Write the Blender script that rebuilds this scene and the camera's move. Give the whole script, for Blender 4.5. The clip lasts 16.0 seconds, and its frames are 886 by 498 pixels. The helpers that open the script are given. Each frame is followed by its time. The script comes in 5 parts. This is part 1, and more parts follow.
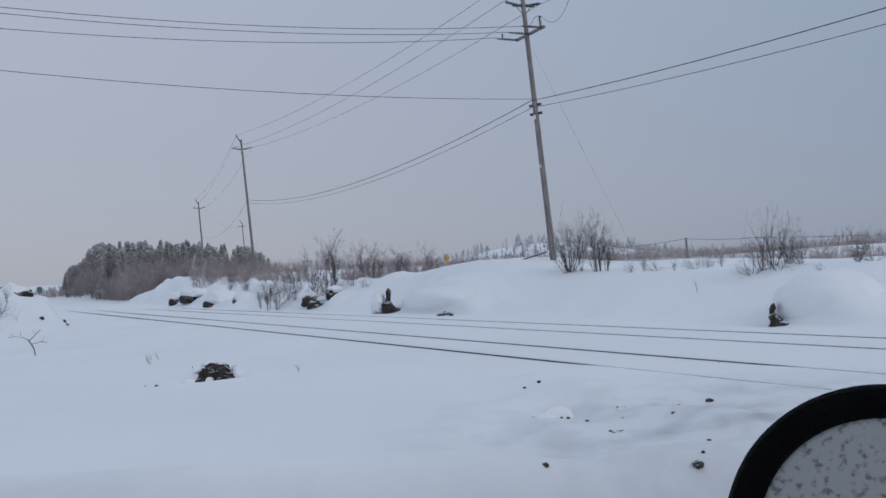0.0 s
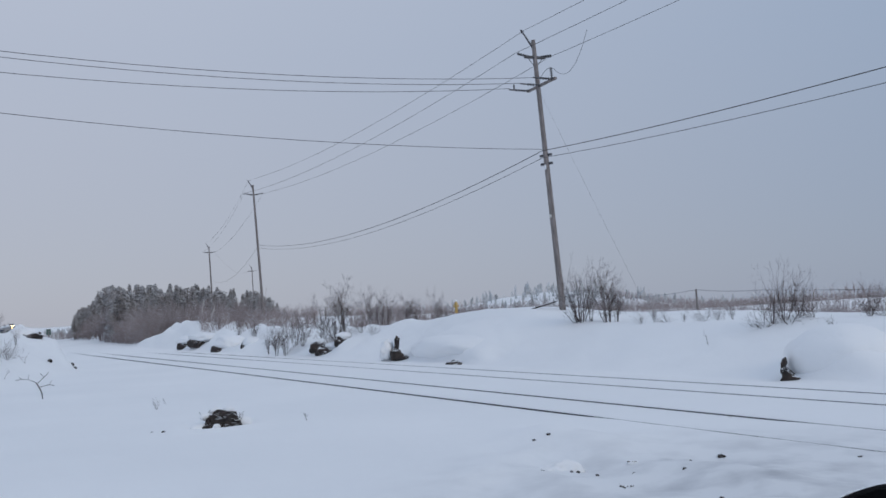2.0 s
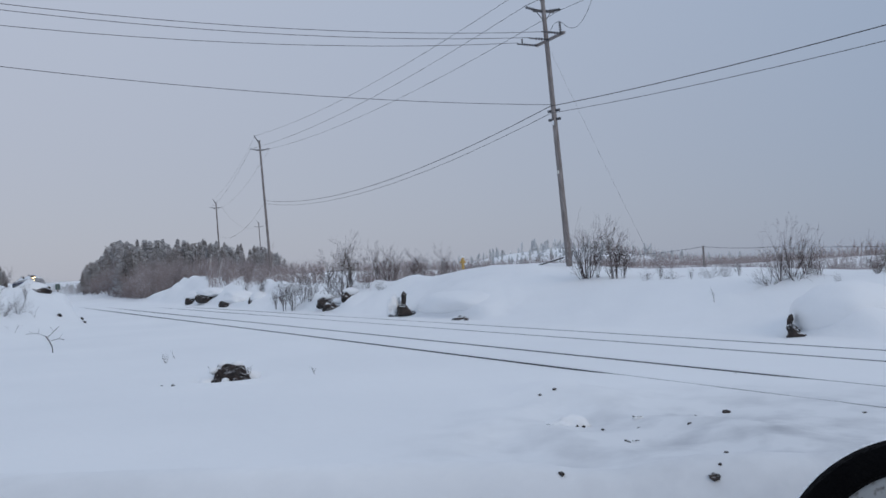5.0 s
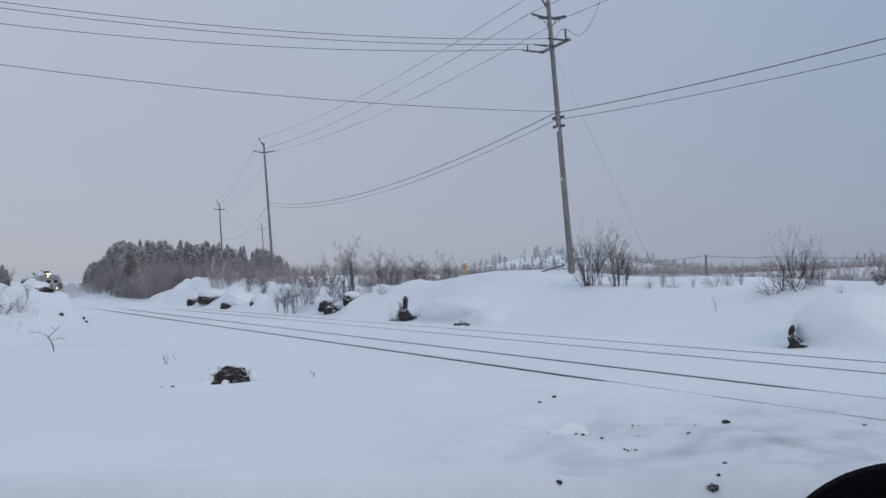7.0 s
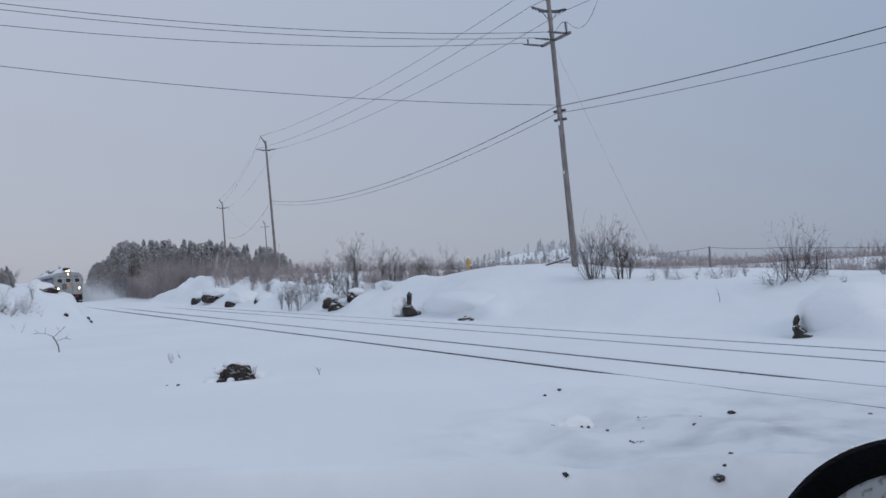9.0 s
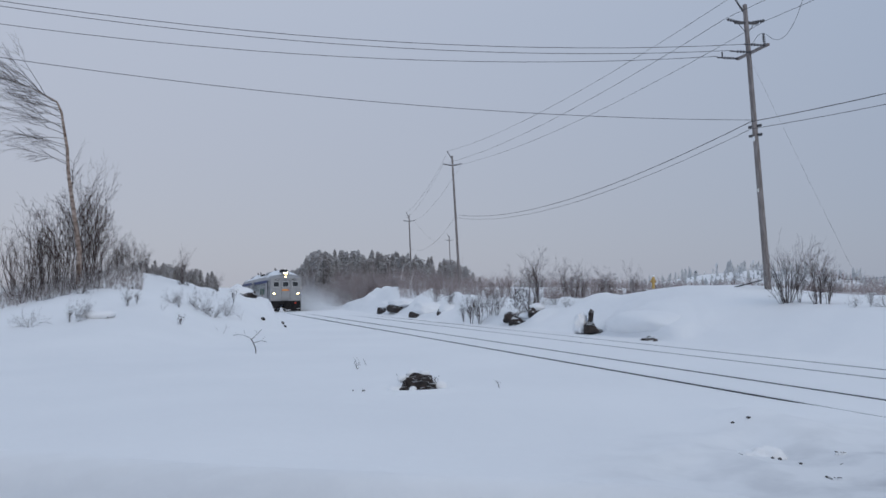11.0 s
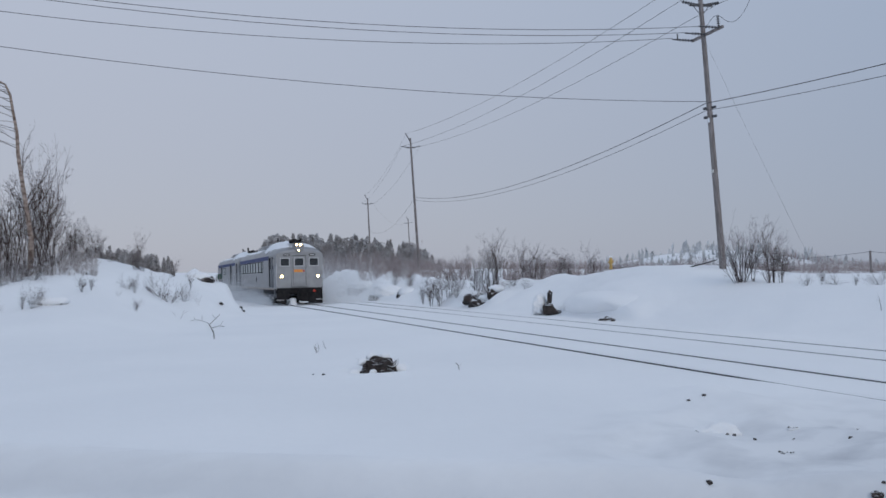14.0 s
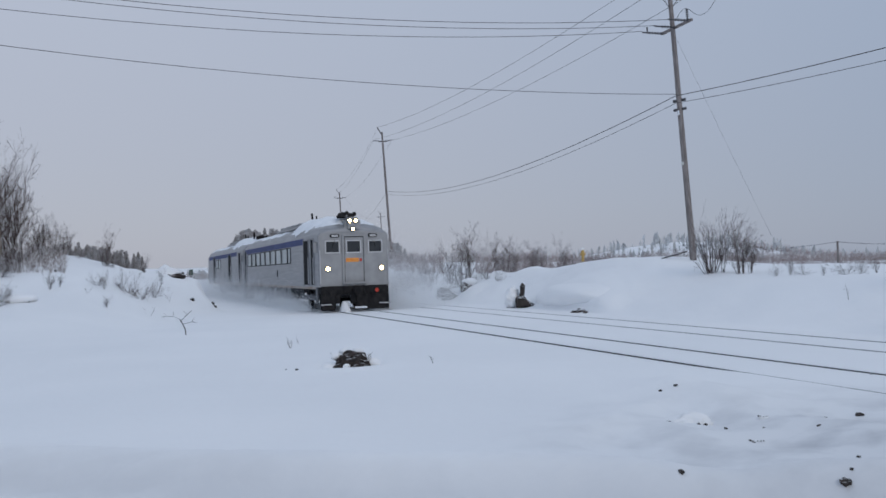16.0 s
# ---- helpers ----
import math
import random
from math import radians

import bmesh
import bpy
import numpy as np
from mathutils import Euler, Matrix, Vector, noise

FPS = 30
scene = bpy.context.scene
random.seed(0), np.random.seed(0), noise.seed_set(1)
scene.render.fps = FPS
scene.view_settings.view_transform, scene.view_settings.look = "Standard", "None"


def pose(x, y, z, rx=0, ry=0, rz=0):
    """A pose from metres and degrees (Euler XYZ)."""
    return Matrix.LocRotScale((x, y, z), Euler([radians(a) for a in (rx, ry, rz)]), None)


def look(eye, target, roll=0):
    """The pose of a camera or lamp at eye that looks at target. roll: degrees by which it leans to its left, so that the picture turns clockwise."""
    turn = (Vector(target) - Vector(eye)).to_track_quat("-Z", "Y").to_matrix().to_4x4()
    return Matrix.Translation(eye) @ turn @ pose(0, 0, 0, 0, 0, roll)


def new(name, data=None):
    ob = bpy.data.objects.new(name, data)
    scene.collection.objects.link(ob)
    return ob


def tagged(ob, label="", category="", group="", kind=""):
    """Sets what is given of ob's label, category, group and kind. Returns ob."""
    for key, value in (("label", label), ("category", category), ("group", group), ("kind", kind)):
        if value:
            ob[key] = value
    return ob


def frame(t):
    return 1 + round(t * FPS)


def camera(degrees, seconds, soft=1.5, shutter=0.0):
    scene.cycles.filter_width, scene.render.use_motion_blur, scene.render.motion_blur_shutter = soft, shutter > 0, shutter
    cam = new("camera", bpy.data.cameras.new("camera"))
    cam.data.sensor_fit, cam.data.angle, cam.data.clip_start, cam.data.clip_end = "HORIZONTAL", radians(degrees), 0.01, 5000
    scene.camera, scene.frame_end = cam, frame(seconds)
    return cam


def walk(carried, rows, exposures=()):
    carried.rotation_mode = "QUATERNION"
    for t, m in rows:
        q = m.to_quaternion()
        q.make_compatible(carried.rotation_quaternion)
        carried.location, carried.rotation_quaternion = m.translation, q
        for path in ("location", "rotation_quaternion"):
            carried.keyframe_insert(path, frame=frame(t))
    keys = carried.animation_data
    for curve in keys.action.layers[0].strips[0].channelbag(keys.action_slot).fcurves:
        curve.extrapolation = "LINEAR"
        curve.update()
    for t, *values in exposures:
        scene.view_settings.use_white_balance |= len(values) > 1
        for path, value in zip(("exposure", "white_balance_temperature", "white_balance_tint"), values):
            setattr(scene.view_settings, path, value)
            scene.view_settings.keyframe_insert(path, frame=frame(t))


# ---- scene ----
cam = camera(51.46, 16.0, soft=1.6)
EYE = (0.0, 0.0, 1.73)
# seconds, small shifts of the eye (m), then tilt, lean and heading (degrees)
TURNS = [
    (0, -0.002, 0.0224, -0.0229, 91.152, 3.601, 61.71),
    (0.5, 0.0118, 0.0258, -0.0117, 92.59, 3.214, 62.718),
    (1, 0.003, 0.015, 0.006, 94.509, 1.977, 62.896),
    (1.5, -0.005, 0.0031, 0.0215, 93.188, 2.97, 61.05),
    (2, 0.002, -0.006, 0.009, 94.131, 2.79, 62.238),
    (2.5, 0.0082, -0.0161, -0.0049, 93.631, 3.504, 64.749),
    (3, 0.0109, -0.0055, -0.0215, 92.415, 5.113, 65.403),
    (3.5, 0.0035, -0.0229, -0.0166, 92.056, 4.207, 65.635),
    (4, -0.0009, -0.0122, 0.0001, 91.676, 4.098, 64.357),
    (4.2, -0.0015, -0.011, 0.002, 91.519, 4.025, 63.781),
    (6.3, -0.0096, -0.0007, 0.0141, 91.437, 1.001, 62.096),
    (6.5, -0.007, 0.001, 0.0145, 91.4, 1.094, 62.297),
    (7, -0.0017, 0.0037, 0.0152, 91.725, 1.742, 62.794),
    (7.5, -0.0043, 0.0044, 0.0075, 91.401, 2.221, 62.603),
    (8, -0.005, 0.0037, 0.008, 91.363, 2.365, 62.583),
    (8.5, -0.0044, 0.0027, 0.0071, 91.39, 2.435, 62.766),
    (9, -0.0011, 0.0056, 0.0055, 91.452, 2.551, 63.02),
    (9.5, -0.0004, -0.0139, -0.0014, 91.722, 2.096, 64.491),
    (10, -0.0004, -0.0139, -0.0014, 92.662, 0.629, 72.252),
    (10.2, -0.0004, -0.0139, -0.0014, 93.019, 0.38, 74.494),
    (12.5, -0.0004, -0.01, 0, 91.885, 1.089, 72.98),
    (13, -0.0004, -0.01, 0, 91.772, 1.08, 72.562),
    (13.5, -0.0004, -0.01, 0, 91.705, 1.11, 72.179),
    (14, -0.0004, -0.01, 0, 91.592, 1.191, 71.749),
    (14.5, -0.0004, -0.01, 0, 91.408, 1.365, 71.197),
    (15, -0.0004, -0.01, 0, 91.295, 1.526, 70.793),
    (15.5, -0.0004, -0.01, 0, 91.259, 1.556, 70.424),
    (16, -0.0004, -0.01, 0, 91.151, 1.7, 70.055),
]
walk(cam, [(t, pose(EYE[0] + u, EYE[1] + v, EYE[2] + w, a, b, c)) for t, u, v, w, a, b, c in TURNS],
     exposures=[(0.0, -0.08), (0.5, 0.02), (16.0, 0.02)])

# ---- light: an even overcast winter sky, with a faint wide sun behind the cloud ----
SUN_EL, SUN_AZ = 30.0, 76.0
world = bpy.data.worlds.new("overcast_sky")
scene.world = world
world.use_nodes = True
wn, wl = world.node_tree.nodes, world.node_tree.links
wn.clear()
sky = wn.new("ShaderNodeTexSky")
sky.sky_type, sky.sun_disc = "NISHITA", False
sky.sun_elevation, sky.sun_rotation = radians(SUN_EL), radians(SUN_AZ)
sky_level = wn.new("ShaderNodeMix")
sky_level.data_type, sky_level.blend_type = "RGBA", "MULTIPLY"
sky_level.inputs[0].default_value = 1.0
wl.new(sky.outputs[0], sky_level.inputs[6])
sky_level.inputs[7].default_value = (0.1, 0.1, 0.1, 1)
tc, sep = wn.new("ShaderNodeTexCoord"), wn.new("ShaderNodeSeparateXYZ")
wl.new(tc.outputs["Generated"], sep.inputs[0])
cloud = wn.new("ShaderNodeValToRGB")
cloud.color_ramp.elements[0].position, cloud.color_ramp.elements[0].color = 0.0, (0.48, 0.522, 0.645, 1)
cloud.color_ramp.elements[1].position, cloud.color_ramp.elements[1].color = 1.0, (0.82, 0.91, 1.10, 1)
mid_sky = cloud.color_ramp.elements.new(0.28)
mid_sky.color = (0.54, 0.615, 0.775, 1)
wl.new(sep.outputs["Z"], cloud.inputs[0])
# the cloud is thinner, brighter and a little warmer along the line
glow = wn.new("ShaderNodeVectorMath")
glow.operation = "DOT_PRODUCT"
glow.inputs[1].default_value = (-0.94, -0.34, 0)
wl.new(tc.outputs["Generated"], glow.inputs[0])
tint = wn.new("ShaderNodeValToRGB")
tint.color_ramp.elements[0].position, tint.color_ramp.elements[0].color = 0.0, (0.515, 0.592, 0.652, 1)
tint.color_ramp.elements[1].position, tint.color_ramp.elements[1].color = 1.0, (0.865, 0.825, 0.785, 1)
wl.new(glow.outputs["Value"], tint.inputs[0])
shade = wn.new("ShaderNodeMix")
shade.data_type, shade.blend_type = "RGBA", "MULTIPLY"
shade.inputs[0].default_value = 1.0
wl.new(cloud.outputs[0], shade.inputs[6])
wl.new(tint.outputs[0], shade.inputs[7])
mixs = wn.new("ShaderNodeMix")
mixs.data_type = "RGBA"
mixs.inputs[0].default_value = 0.93
wl.new(sky_level.outputs[2], mixs.inputs[6])
wl.new(shade.outputs[2], mixs.inputs[7])
back, wout = wn.new("ShaderNodeBackground"), wn.new("ShaderNodeOutputWorld")
back.inputs[1].default_value = 1.0
wl.new(mixs.outputs[2], back.inputs[0])
wl.new(back.outputs[0], wout.inputs[0])
sun = new("sun", bpy.data.lights.new("sun", "SUN"))
sun.data.energy, sun.data.angle, sun.data.color = 0.6, radians(30), (1.0, 0.9, 0.79)
sx, sy = math.sin(radians(SUN_AZ)), math.cos(radians(SUN_AZ))
sun.matrix_world = look((sx * 80, sy * 80, 80 * math.tan(radians(SUN_EL))), (0, 0, 0))


# ---- materials ----
def mat(name, color, rough=0.7, metal=0.0, color2=None, scale=6.0, bump=0.0, bump_scale=40.0, snow=0.0, emit=0.0, spread=(0.35, 0.65), stretch=None, snow_from=0.25, spec=0.5):
    """A surface of two mixed colours, with relief, and with snow lying on what faces up."""
    m = bpy.data.materials.new(name)
    m.use_nodes = True
    n, l = m.node_tree.nodes, m.node_tree.links
    b = n["Principled BSDF"]
    b.inputs["Roughness"].default_value, b.inputs["Metallic"].default_value = rough, metal
    b.inputs["Specular IOR Level"].default_value = spec
    co = n.new("ShaderNodeTexCoord")
    vec = co.outputs["Object"]
    if stretch:
        mp = n.new("ShaderNodeMapping")
        mp.inputs["Scale"].default_value = stretch
        l.new(vec, mp.inputs[0])
        vec = mp.outputs[0]
    out = None
    if color2:
        no = n.new("ShaderNodeTexNoise")
        no.inputs["Scale"].default_value, no.inputs["Detail"].default_value = scale, 6
        l.new(vec, no.inputs["Vector"])
        rp = n.new("ShaderNodeValToRGB")
        rp.color_ramp.elements[0].position, rp.color_ramp.elements[1].position = spread
        rp.color_ramp.elements[0].color, rp.color_ramp.elements[1].color = (*color, 1), (*color2, 1)
        l.new(no.outputs[0], rp.inputs[0])
        out = rp.outputs[0]
    if snow > 0:
        ge, sp = n.new("ShaderNodeNewGeometry"), n.new("ShaderNodeSeparateXYZ")
        l.new(ge.outputs["Normal"], sp.inputs[0])
        n2 = n.new("ShaderNodeTexNoise")
        n2.inputs["Scale"].default_value = 3.0
        l.new(co.outputs["Object"], n2.inputs["Vector"])
        ad = n.new("ShaderNodeMath")
        ad.operation = "MULTIPLY_ADD"
        ad.inputs[1].default_value = 0.5
        l.new(n2.outputs[0], ad.inputs[0])
        l.new(sp.outputs["Z"], ad.inputs[2])
        mr = n.new("ShaderNodeMapRange")
        mr.inputs["From Min"].default_value, mr.inputs["From Max"].default_value = snow_from + 0.2, snow_from + 0.45
        mr.inputs["To Max"].default_value = snow
        l.new(ad.outputs[0], mr.inputs[0])
        mx = n.new("ShaderNodeMix")
        mx.data_type = "RGBA"
        l.new(mr.outputs[0], mx.inputs[0])
        if out:
            l.new(out, mx.inputs[6])
        else:
            mx.inputs[6].default_value = (*color, 1)
        mx.inputs[7].default_value = (0.84, 0.86, 0.88, 1)
        out = mx.outputs[2]
    if out:
        l.new(out, b.inputs["Base Color"])
    else:
        b.inputs["Base Color"].default_value = (*color, 1)
    if bump > 0:
        nb = n.new("ShaderNodeTexNoise")
        nb.inputs["Scale"].default_value, nb.inputs["Detail"].default_value = bump_scale, 5
        l.new(vec, nb.inputs["Vector"])
        bp = n.new("ShaderNodeBump")
        bp.inputs["Strength"].default_value, bp.inputs["Distance"].default_value = bump, 0.02
        l.new(nb.outputs[0], bp.inputs["Height"])
        l.new(bp.outputs[0], b.inputs["Normal"])
    if emit > 0:
        b.inputs["Emission Color"].default_value, b.inputs["Emission Strength"].default_value = (*color, 1), emit
    return m


def snow_material():
    m = bpy.data.materials.new("snow")
    m.use_nodes = True
    n, l = m.node_tree.nodes, m.node_tree.links
    b = n["Principled BSDF"]
    b.inputs["Roughness"].default_value = 0.75
    b.inputs["Specular IOR Level"].default_value = 0.25
    co = n.new("ShaderNodeTexCoord")
    big, fine = n.new("ShaderNodeTexNoise"), n.new("ShaderNodeTexNoise")
    big.inputs["Scale"].default_value, big.inputs["Detail"].default_value = 0.22, 7
    fine.inputs["Scale"].default_value, fine.inputs["Detail"].default_value = 9.0, 8
    l.new(co.outputs["Object"], big.inputs["Vector"])
    l.new(co.outputs["Object"], fine.inputs["Vector"])
    rp = n.new("ShaderNodeValToRGB")
    rp.color_ramp.elements[0].position, rp.color_ramp.elements[1].position = 0.3, 0.7
    rp.color_ramp.elements[0].color, rp.color_ramp.elements[1].color = (0.87, 0.877, 0.89, 1), (0.92, 0.924, 0.932, 1)
    l.new(big.outputs[0], rp.inputs[0])
    # grit thrown over the snow beside the crossing, within a wider painted darkening
    mp = n.new("ShaderNodeMapping")
    mp.inputs["Location"].default_value, mp.inputs["Scale"].default_value = (1.5, -1.62, 0), (0.23, 0.23, 0.0)
    gr = n.new("ShaderNodeTexGradient")
    gr.gradient_type = "SPHERICAL"
    grit, patch, fac = n.new("ShaderNodeTexNoise"), n.new("ShaderNodeMapRange"), n.new("ShaderNodeMath")
    grit.inputs["Scale"].default_value, grit.inputs["Detail"].default_value = 1.6, 8
    l.new(co.outputs["Object"], mp.inputs[0])
    l.new(mp.outputs[0], gr.inputs[0])
    l.new(co.outputs["Object"], grit.inputs["Vector"])
    patch.inputs["From Min"].default_value, patch.inputs["From Max"].default_value = 0.42, 0.68
    l.new(grit.outputs[0], patch.inputs[0])
    # this floor darkens the whole patch evenly, toning down the right foreground
    patch.inputs["To Min"].default_value = 0.3
    fac.operation = "MULTIPLY"
    l.new(patch.outputs[0], fac.inputs[0])
    l.new(gr.outputs["Fac"], fac.inputs[1])
    # shade of the ridge's steep face, painted as a dark band along the lane
    edge, band = n.new("ShaderNodeVectorMath"), n.new("ShaderNodeMapRange")
    edge.operation = "DOT_PRODUCT"
    edge.inputs[1].default_value = (-0.83, 0.55, 0)
    l.new(co.outputs["Object"], edge.inputs[0])
    wav = n.new("ShaderNodeMath")
    wav.operation = "MULTIPLY_ADD"
    wav.inputs[1].default_value = 0.35
    l.new(grit.outputs[0], wav.inputs[0])
    l.new(edge.outputs["Value"], wav.inputs[2])
    off, dist = n.new("ShaderNodeMath"), n.new("ShaderNodeMath")
    off.operation, dist.operation = "SUBTRACT", "ABSOLUTE"
    off.inputs[1].default_value = 7.55
    l.new(wav.outputs[0], off.inputs[0])
    l.new(off.outputs[0], dist.inputs[0])
    band.inputs["From Min"].default_value, band.inputs["From Max"].default_value = 0.05, 0.5
    band.inputs["To Min"].default_value, band.inputs["To Max"].default_value = 0.42, 0.0
    l.new(dist.outputs[0], band.inputs[0])
    both = n.new("ShaderNodeMath")
    both.operation, both.use_clamp = "ADD", True
    l.new(fac.outputs[0], both.inputs[0])
    l.new(band.outputs[0], both.inputs[1])
    # one grey serves the grit and the painted shade of the ridge
    dirt_and_shade = n.new("ShaderNodeMix")
    dirt_and_shade.data_type = "RGBA"
    dirt_and_shade.inputs[7].default_value = (0.5, 0.51, 0.535, 1)
    l.new(both.outputs[0], dirt_and_shade.inputs[0])
    l.new(rp.outputs[0], dirt_and_shade.inputs[6])
    l.new(dirt_and_shade.outputs[2], b.inputs["Base Color"])
    b1, b2 = n.new("ShaderNodeBump"), n.new("ShaderNodeBump")
    b1.inputs["Strength"].default_value, b1.inputs["Distance"].default_value = 0.35, 0.25
    b2.inputs["Strength"].default_value, b2.inputs["Distance"].default_value = 0.3, 0.015
    mid = n.new("ShaderNodeTexNoise")
    mid.inputs["Scale"].default_value, mid.inputs["Detail"].default_value = 0.9, 4
    l.new(co.outputs["Object"], mid.inputs["Vector"])
    l.new(mid.outputs[0], b1.inputs["Height"])
    l.new(fine.outputs[0], b2.inputs["Height"])
    l.new(b1.outputs[0], b2.inputs["Normal"])
    l.new(b2.outputs[0], b.inputs["Normal"])
    return m


SNOW = snow_material()
STEEL = mat("rail_steel", (0.014, 0.013, 0.015), 0.7, 0.1, (0.03, 0.026, 0.026), 5.0, 0.3, 60, snow=0.75, snow_from=0.6, spec=0.2)
POLE = mat("weathered_pole_wood", (0.16, 0.138, 0.132), 0.85, 0, (0.29, 0.262, 0.255), 3.0, 0.5, 30, snow=0.0, stretch=(6, 6, 0.6))
HARDWARE = mat("line_hardware", (0.05, 0.05, 0.055), 0.5, 0.4, (0.1, 0.1, 0.11), 20)
WIRE = mat("wire", (0.045, 0.045, 0.05), 0.6, 0.2)
TWIG = mat("frosted_twig", (0.04, 0.028, 0.027), 0.9, 0, (0.115, 0.088, 0.084), 8.0, snow=0.9, snow_from=0.42, spec=0.15)
FROST = mat("snow_laden_twig", (0.2, 0.16, 0.15), 0.9, 0, (0.5, 0.46, 0.455), 4.0, snow=0.95, snow_from=0.15, spec=0.1)
BIRCH_TWIG = mat("dark_birch_twig", (0.035, 0.026, 0.024), 0.9, 0, (0.1, 0.075, 0.07), 5.0, snow=0.6, snow_from=0.62, spec=0.2)
# base brown lightened to put the distance haze into the brush
THICKET = mat("frosted_hazed_thicket", (0.2, 0.155, 0.15), 0.9, 0, (0.4, 0.34, 0.335), 1.5, snow=0.7, snow_from=0.3, spec=0.2)
BIRCH = mat("birch_bark", (0.13, 0.085, 0.065), 0.85, 0, (0.42, 0.34, 0.29), 3.0, 0.4, 25, snow=0.3, stretch=(1, 1, 2.5))
# base grey lightened likewise for haze; snow still lies on top
NEEDLE = mat("snowy_hazed_needles", (0.2, 0.178, 0.17), 0.95, 0, (0.42, 0.4, 0.395), 3.5, snow=0.6, snow_from=0.45, spec=0.1)
# frosted, and paled further in its base colour to stand for haze
FARNEEDLE = mat("frosted_hazed_far_trees", (0.42, 0.43, 0.44), 0.95, 0, (0.6, 0.61, 0.62), 0.5, snow=0.7, snow_from=0.3)
BARK = mat("conifer_bark", (0.06, 0.045, 0.04), 0.9, 0, (0.12, 0.1, 0.085), 6, 0.4, 20)
ROCK = mat("dark_rock", (0.018, 0.016, 0.016), 0.85, 0, (0.065, 0.047, 0.04), 4.0, 0.8, 9, snow=0.9, snow_from=0.72)
SOIL = mat("frozen_dirt", (0.014, 0.012, 0.011), 0.9, 0, (0.06, 0.045, 0.04), 9.0, 0.8, 20, snow=0.6, snow_from=0.85)


# ---- building helpers ----
def finish(name, bm, material, parent=None, label="", smooth=False):
    me = bpy.data.meshes.new(name)
    bm.to_mesh(me)
    bm.free()
    for m in material if isinstance(material, (list, tuple)) else [material]:
        me.materials.append(m)
    if smooth:
        for p in me.polygons:
            p.use_smooth = True
    ob = new(name, me)
    if parent:
        ob.parent = parent
    if label:
        ob["label"] = label
    return ob


def part(name, bm, material, parent, label="", smooth=False):
    return finish(name, bm, material, parent, label, smooth)


def raw(name, verts, faces, material, parent=None, label="", smooth=False):
    me = bpy.data.meshes.new(name)
    me.from_pydata([tuple(v) for v in verts], [], faces)
    me.materials.append(material)
    if smooth:
        for p in me.polygons:
            p.use_smooth = True
    ob = new(name, me)
    if parent:
        ob.parent = parent
    if label:
        ob["label"] = label
    return ob


def box(x0, x1, y0, y1, z0, z1, bevel=0.0, bm=None):
    bm = bm or bmesh.new()
    r = bmesh.ops.create_cube(bm, size=1)
    bmesh.ops.transform(bm, verts=r["verts"], matrix=Matrix.Translation(((x0 + x1) / 2, (y0 + y1) / 2, (z0 + z1) / 2)) @ Matrix.Diagonal((x1 - x0, y1 - y0, z1 - z0, 1)))
    if bevel > 0:
        ed = list({e for v in r["verts"] for e in v.link_edges})
        bmesh.ops.bevel(bm, geom=ed, offset=bevel, segments=2, affect="EDGES")
    return bm


def rod(p0, p1, r0, r1=None, sides=8, bm=None):
    bm = bm or bmesh.new()
    p0, p1 = Vector(p0), Vector(p1)
    d = p1 - p0
    m = Matrix.Translation((p0 + p1) / 2) @ d.to_track_quat("Z", "Y").to_matrix().to_4x4()
    bmesh.ops.create_cone(bm, cap_ends=True, segments=sides, radius1=r0, radius2=r0 if r1 is None else r1, depth=d.length, matrix=m)
    return bm


def tubes(segs, sides=3):
    """Vertices and faces of many thin tapered sticks."""
    V, F = [], []
    for p0, p1, r0, r1 in segs:
        d = (p1 - p0).normalized()
        a = d.orthogonal().normalized()
        c = d.cross(a)
        k = len(V)
        for p, r in ((p0, r0), (p1, r1)):
            for i in range(sides):
                w = 2 * math.pi * i / sides
                V.append(p + a * (r * math.cos(w)) + c * (r * math.sin(w)))
        for i in range(sides):
            j = (i + 1) % sides
            F.append((k + i, k + j, k + sides + j, k + sides + i))
    return V, F


def grow(rng, segs, p, d, length, r, depth, bend=0.18, lift=0.06, steps=4, kids=3, fork=0.7):
    """A bare branch that curves and forks into finer ones."""
    step = length / steps
    for i in range(steps):
        d = (d + Vector((rng.uniform(-bend, bend), rng.uniform(-bend, bend), rng.uniform(-bend, bend) + lift))).normalized()
        q = p + d * step
        r1 = r * (1 - 0.55 * (i + 1) / steps)
        segs.append((p, q, r * (1 - 0.55 * i / steps), r1))
        if depth > 0:
            n = kids if i > 0 else max(0, kids - 2)
            for _ in range(n):
                if rng.random() < 0.62:
                    side = d.orthogonal().normalized()
                    side.rotate(Matrix.Rotation(rng.uniform(0, 6.28), 3, d))
                    e = (d + side * rng.uniform(0.35, fork) * 1.2).normalized()
                    grow(rng, segs, q, e, length * rng.uniform(0.3, 0.55), max(r1 * 0.6, 0.0018), depth - 1, bend, lift, 3, kids, fork)
        p = q


# ---- ground: one sheet of snow ----
def smooth(a):
    a = np.clip(a, 0, 1)
    return a * a * (3 - 2 * a)


def gauss(x, y, cx, cy, wx, wy):
    return np.exp(-((x - cx) / wx) ** 2 - ((y - cy) / wy) ** 2)


def waves(x, y, scale, seed):
    r = np.random.RandomState(seed)
    z = 0 * x
    for i in range(9):
        a, k, ph = r.uniform(0, 6.28), r.uniform(0.6, 1.8) / scale, r.uniform(0, 6.28)
        z = z + np.sin(k * (x * np.cos(a) + y * np.sin(a)) * 6.28 + ph) / 9
    return z


NEAR, FAR, GAUGE = 9.79, 13.64, 1.435
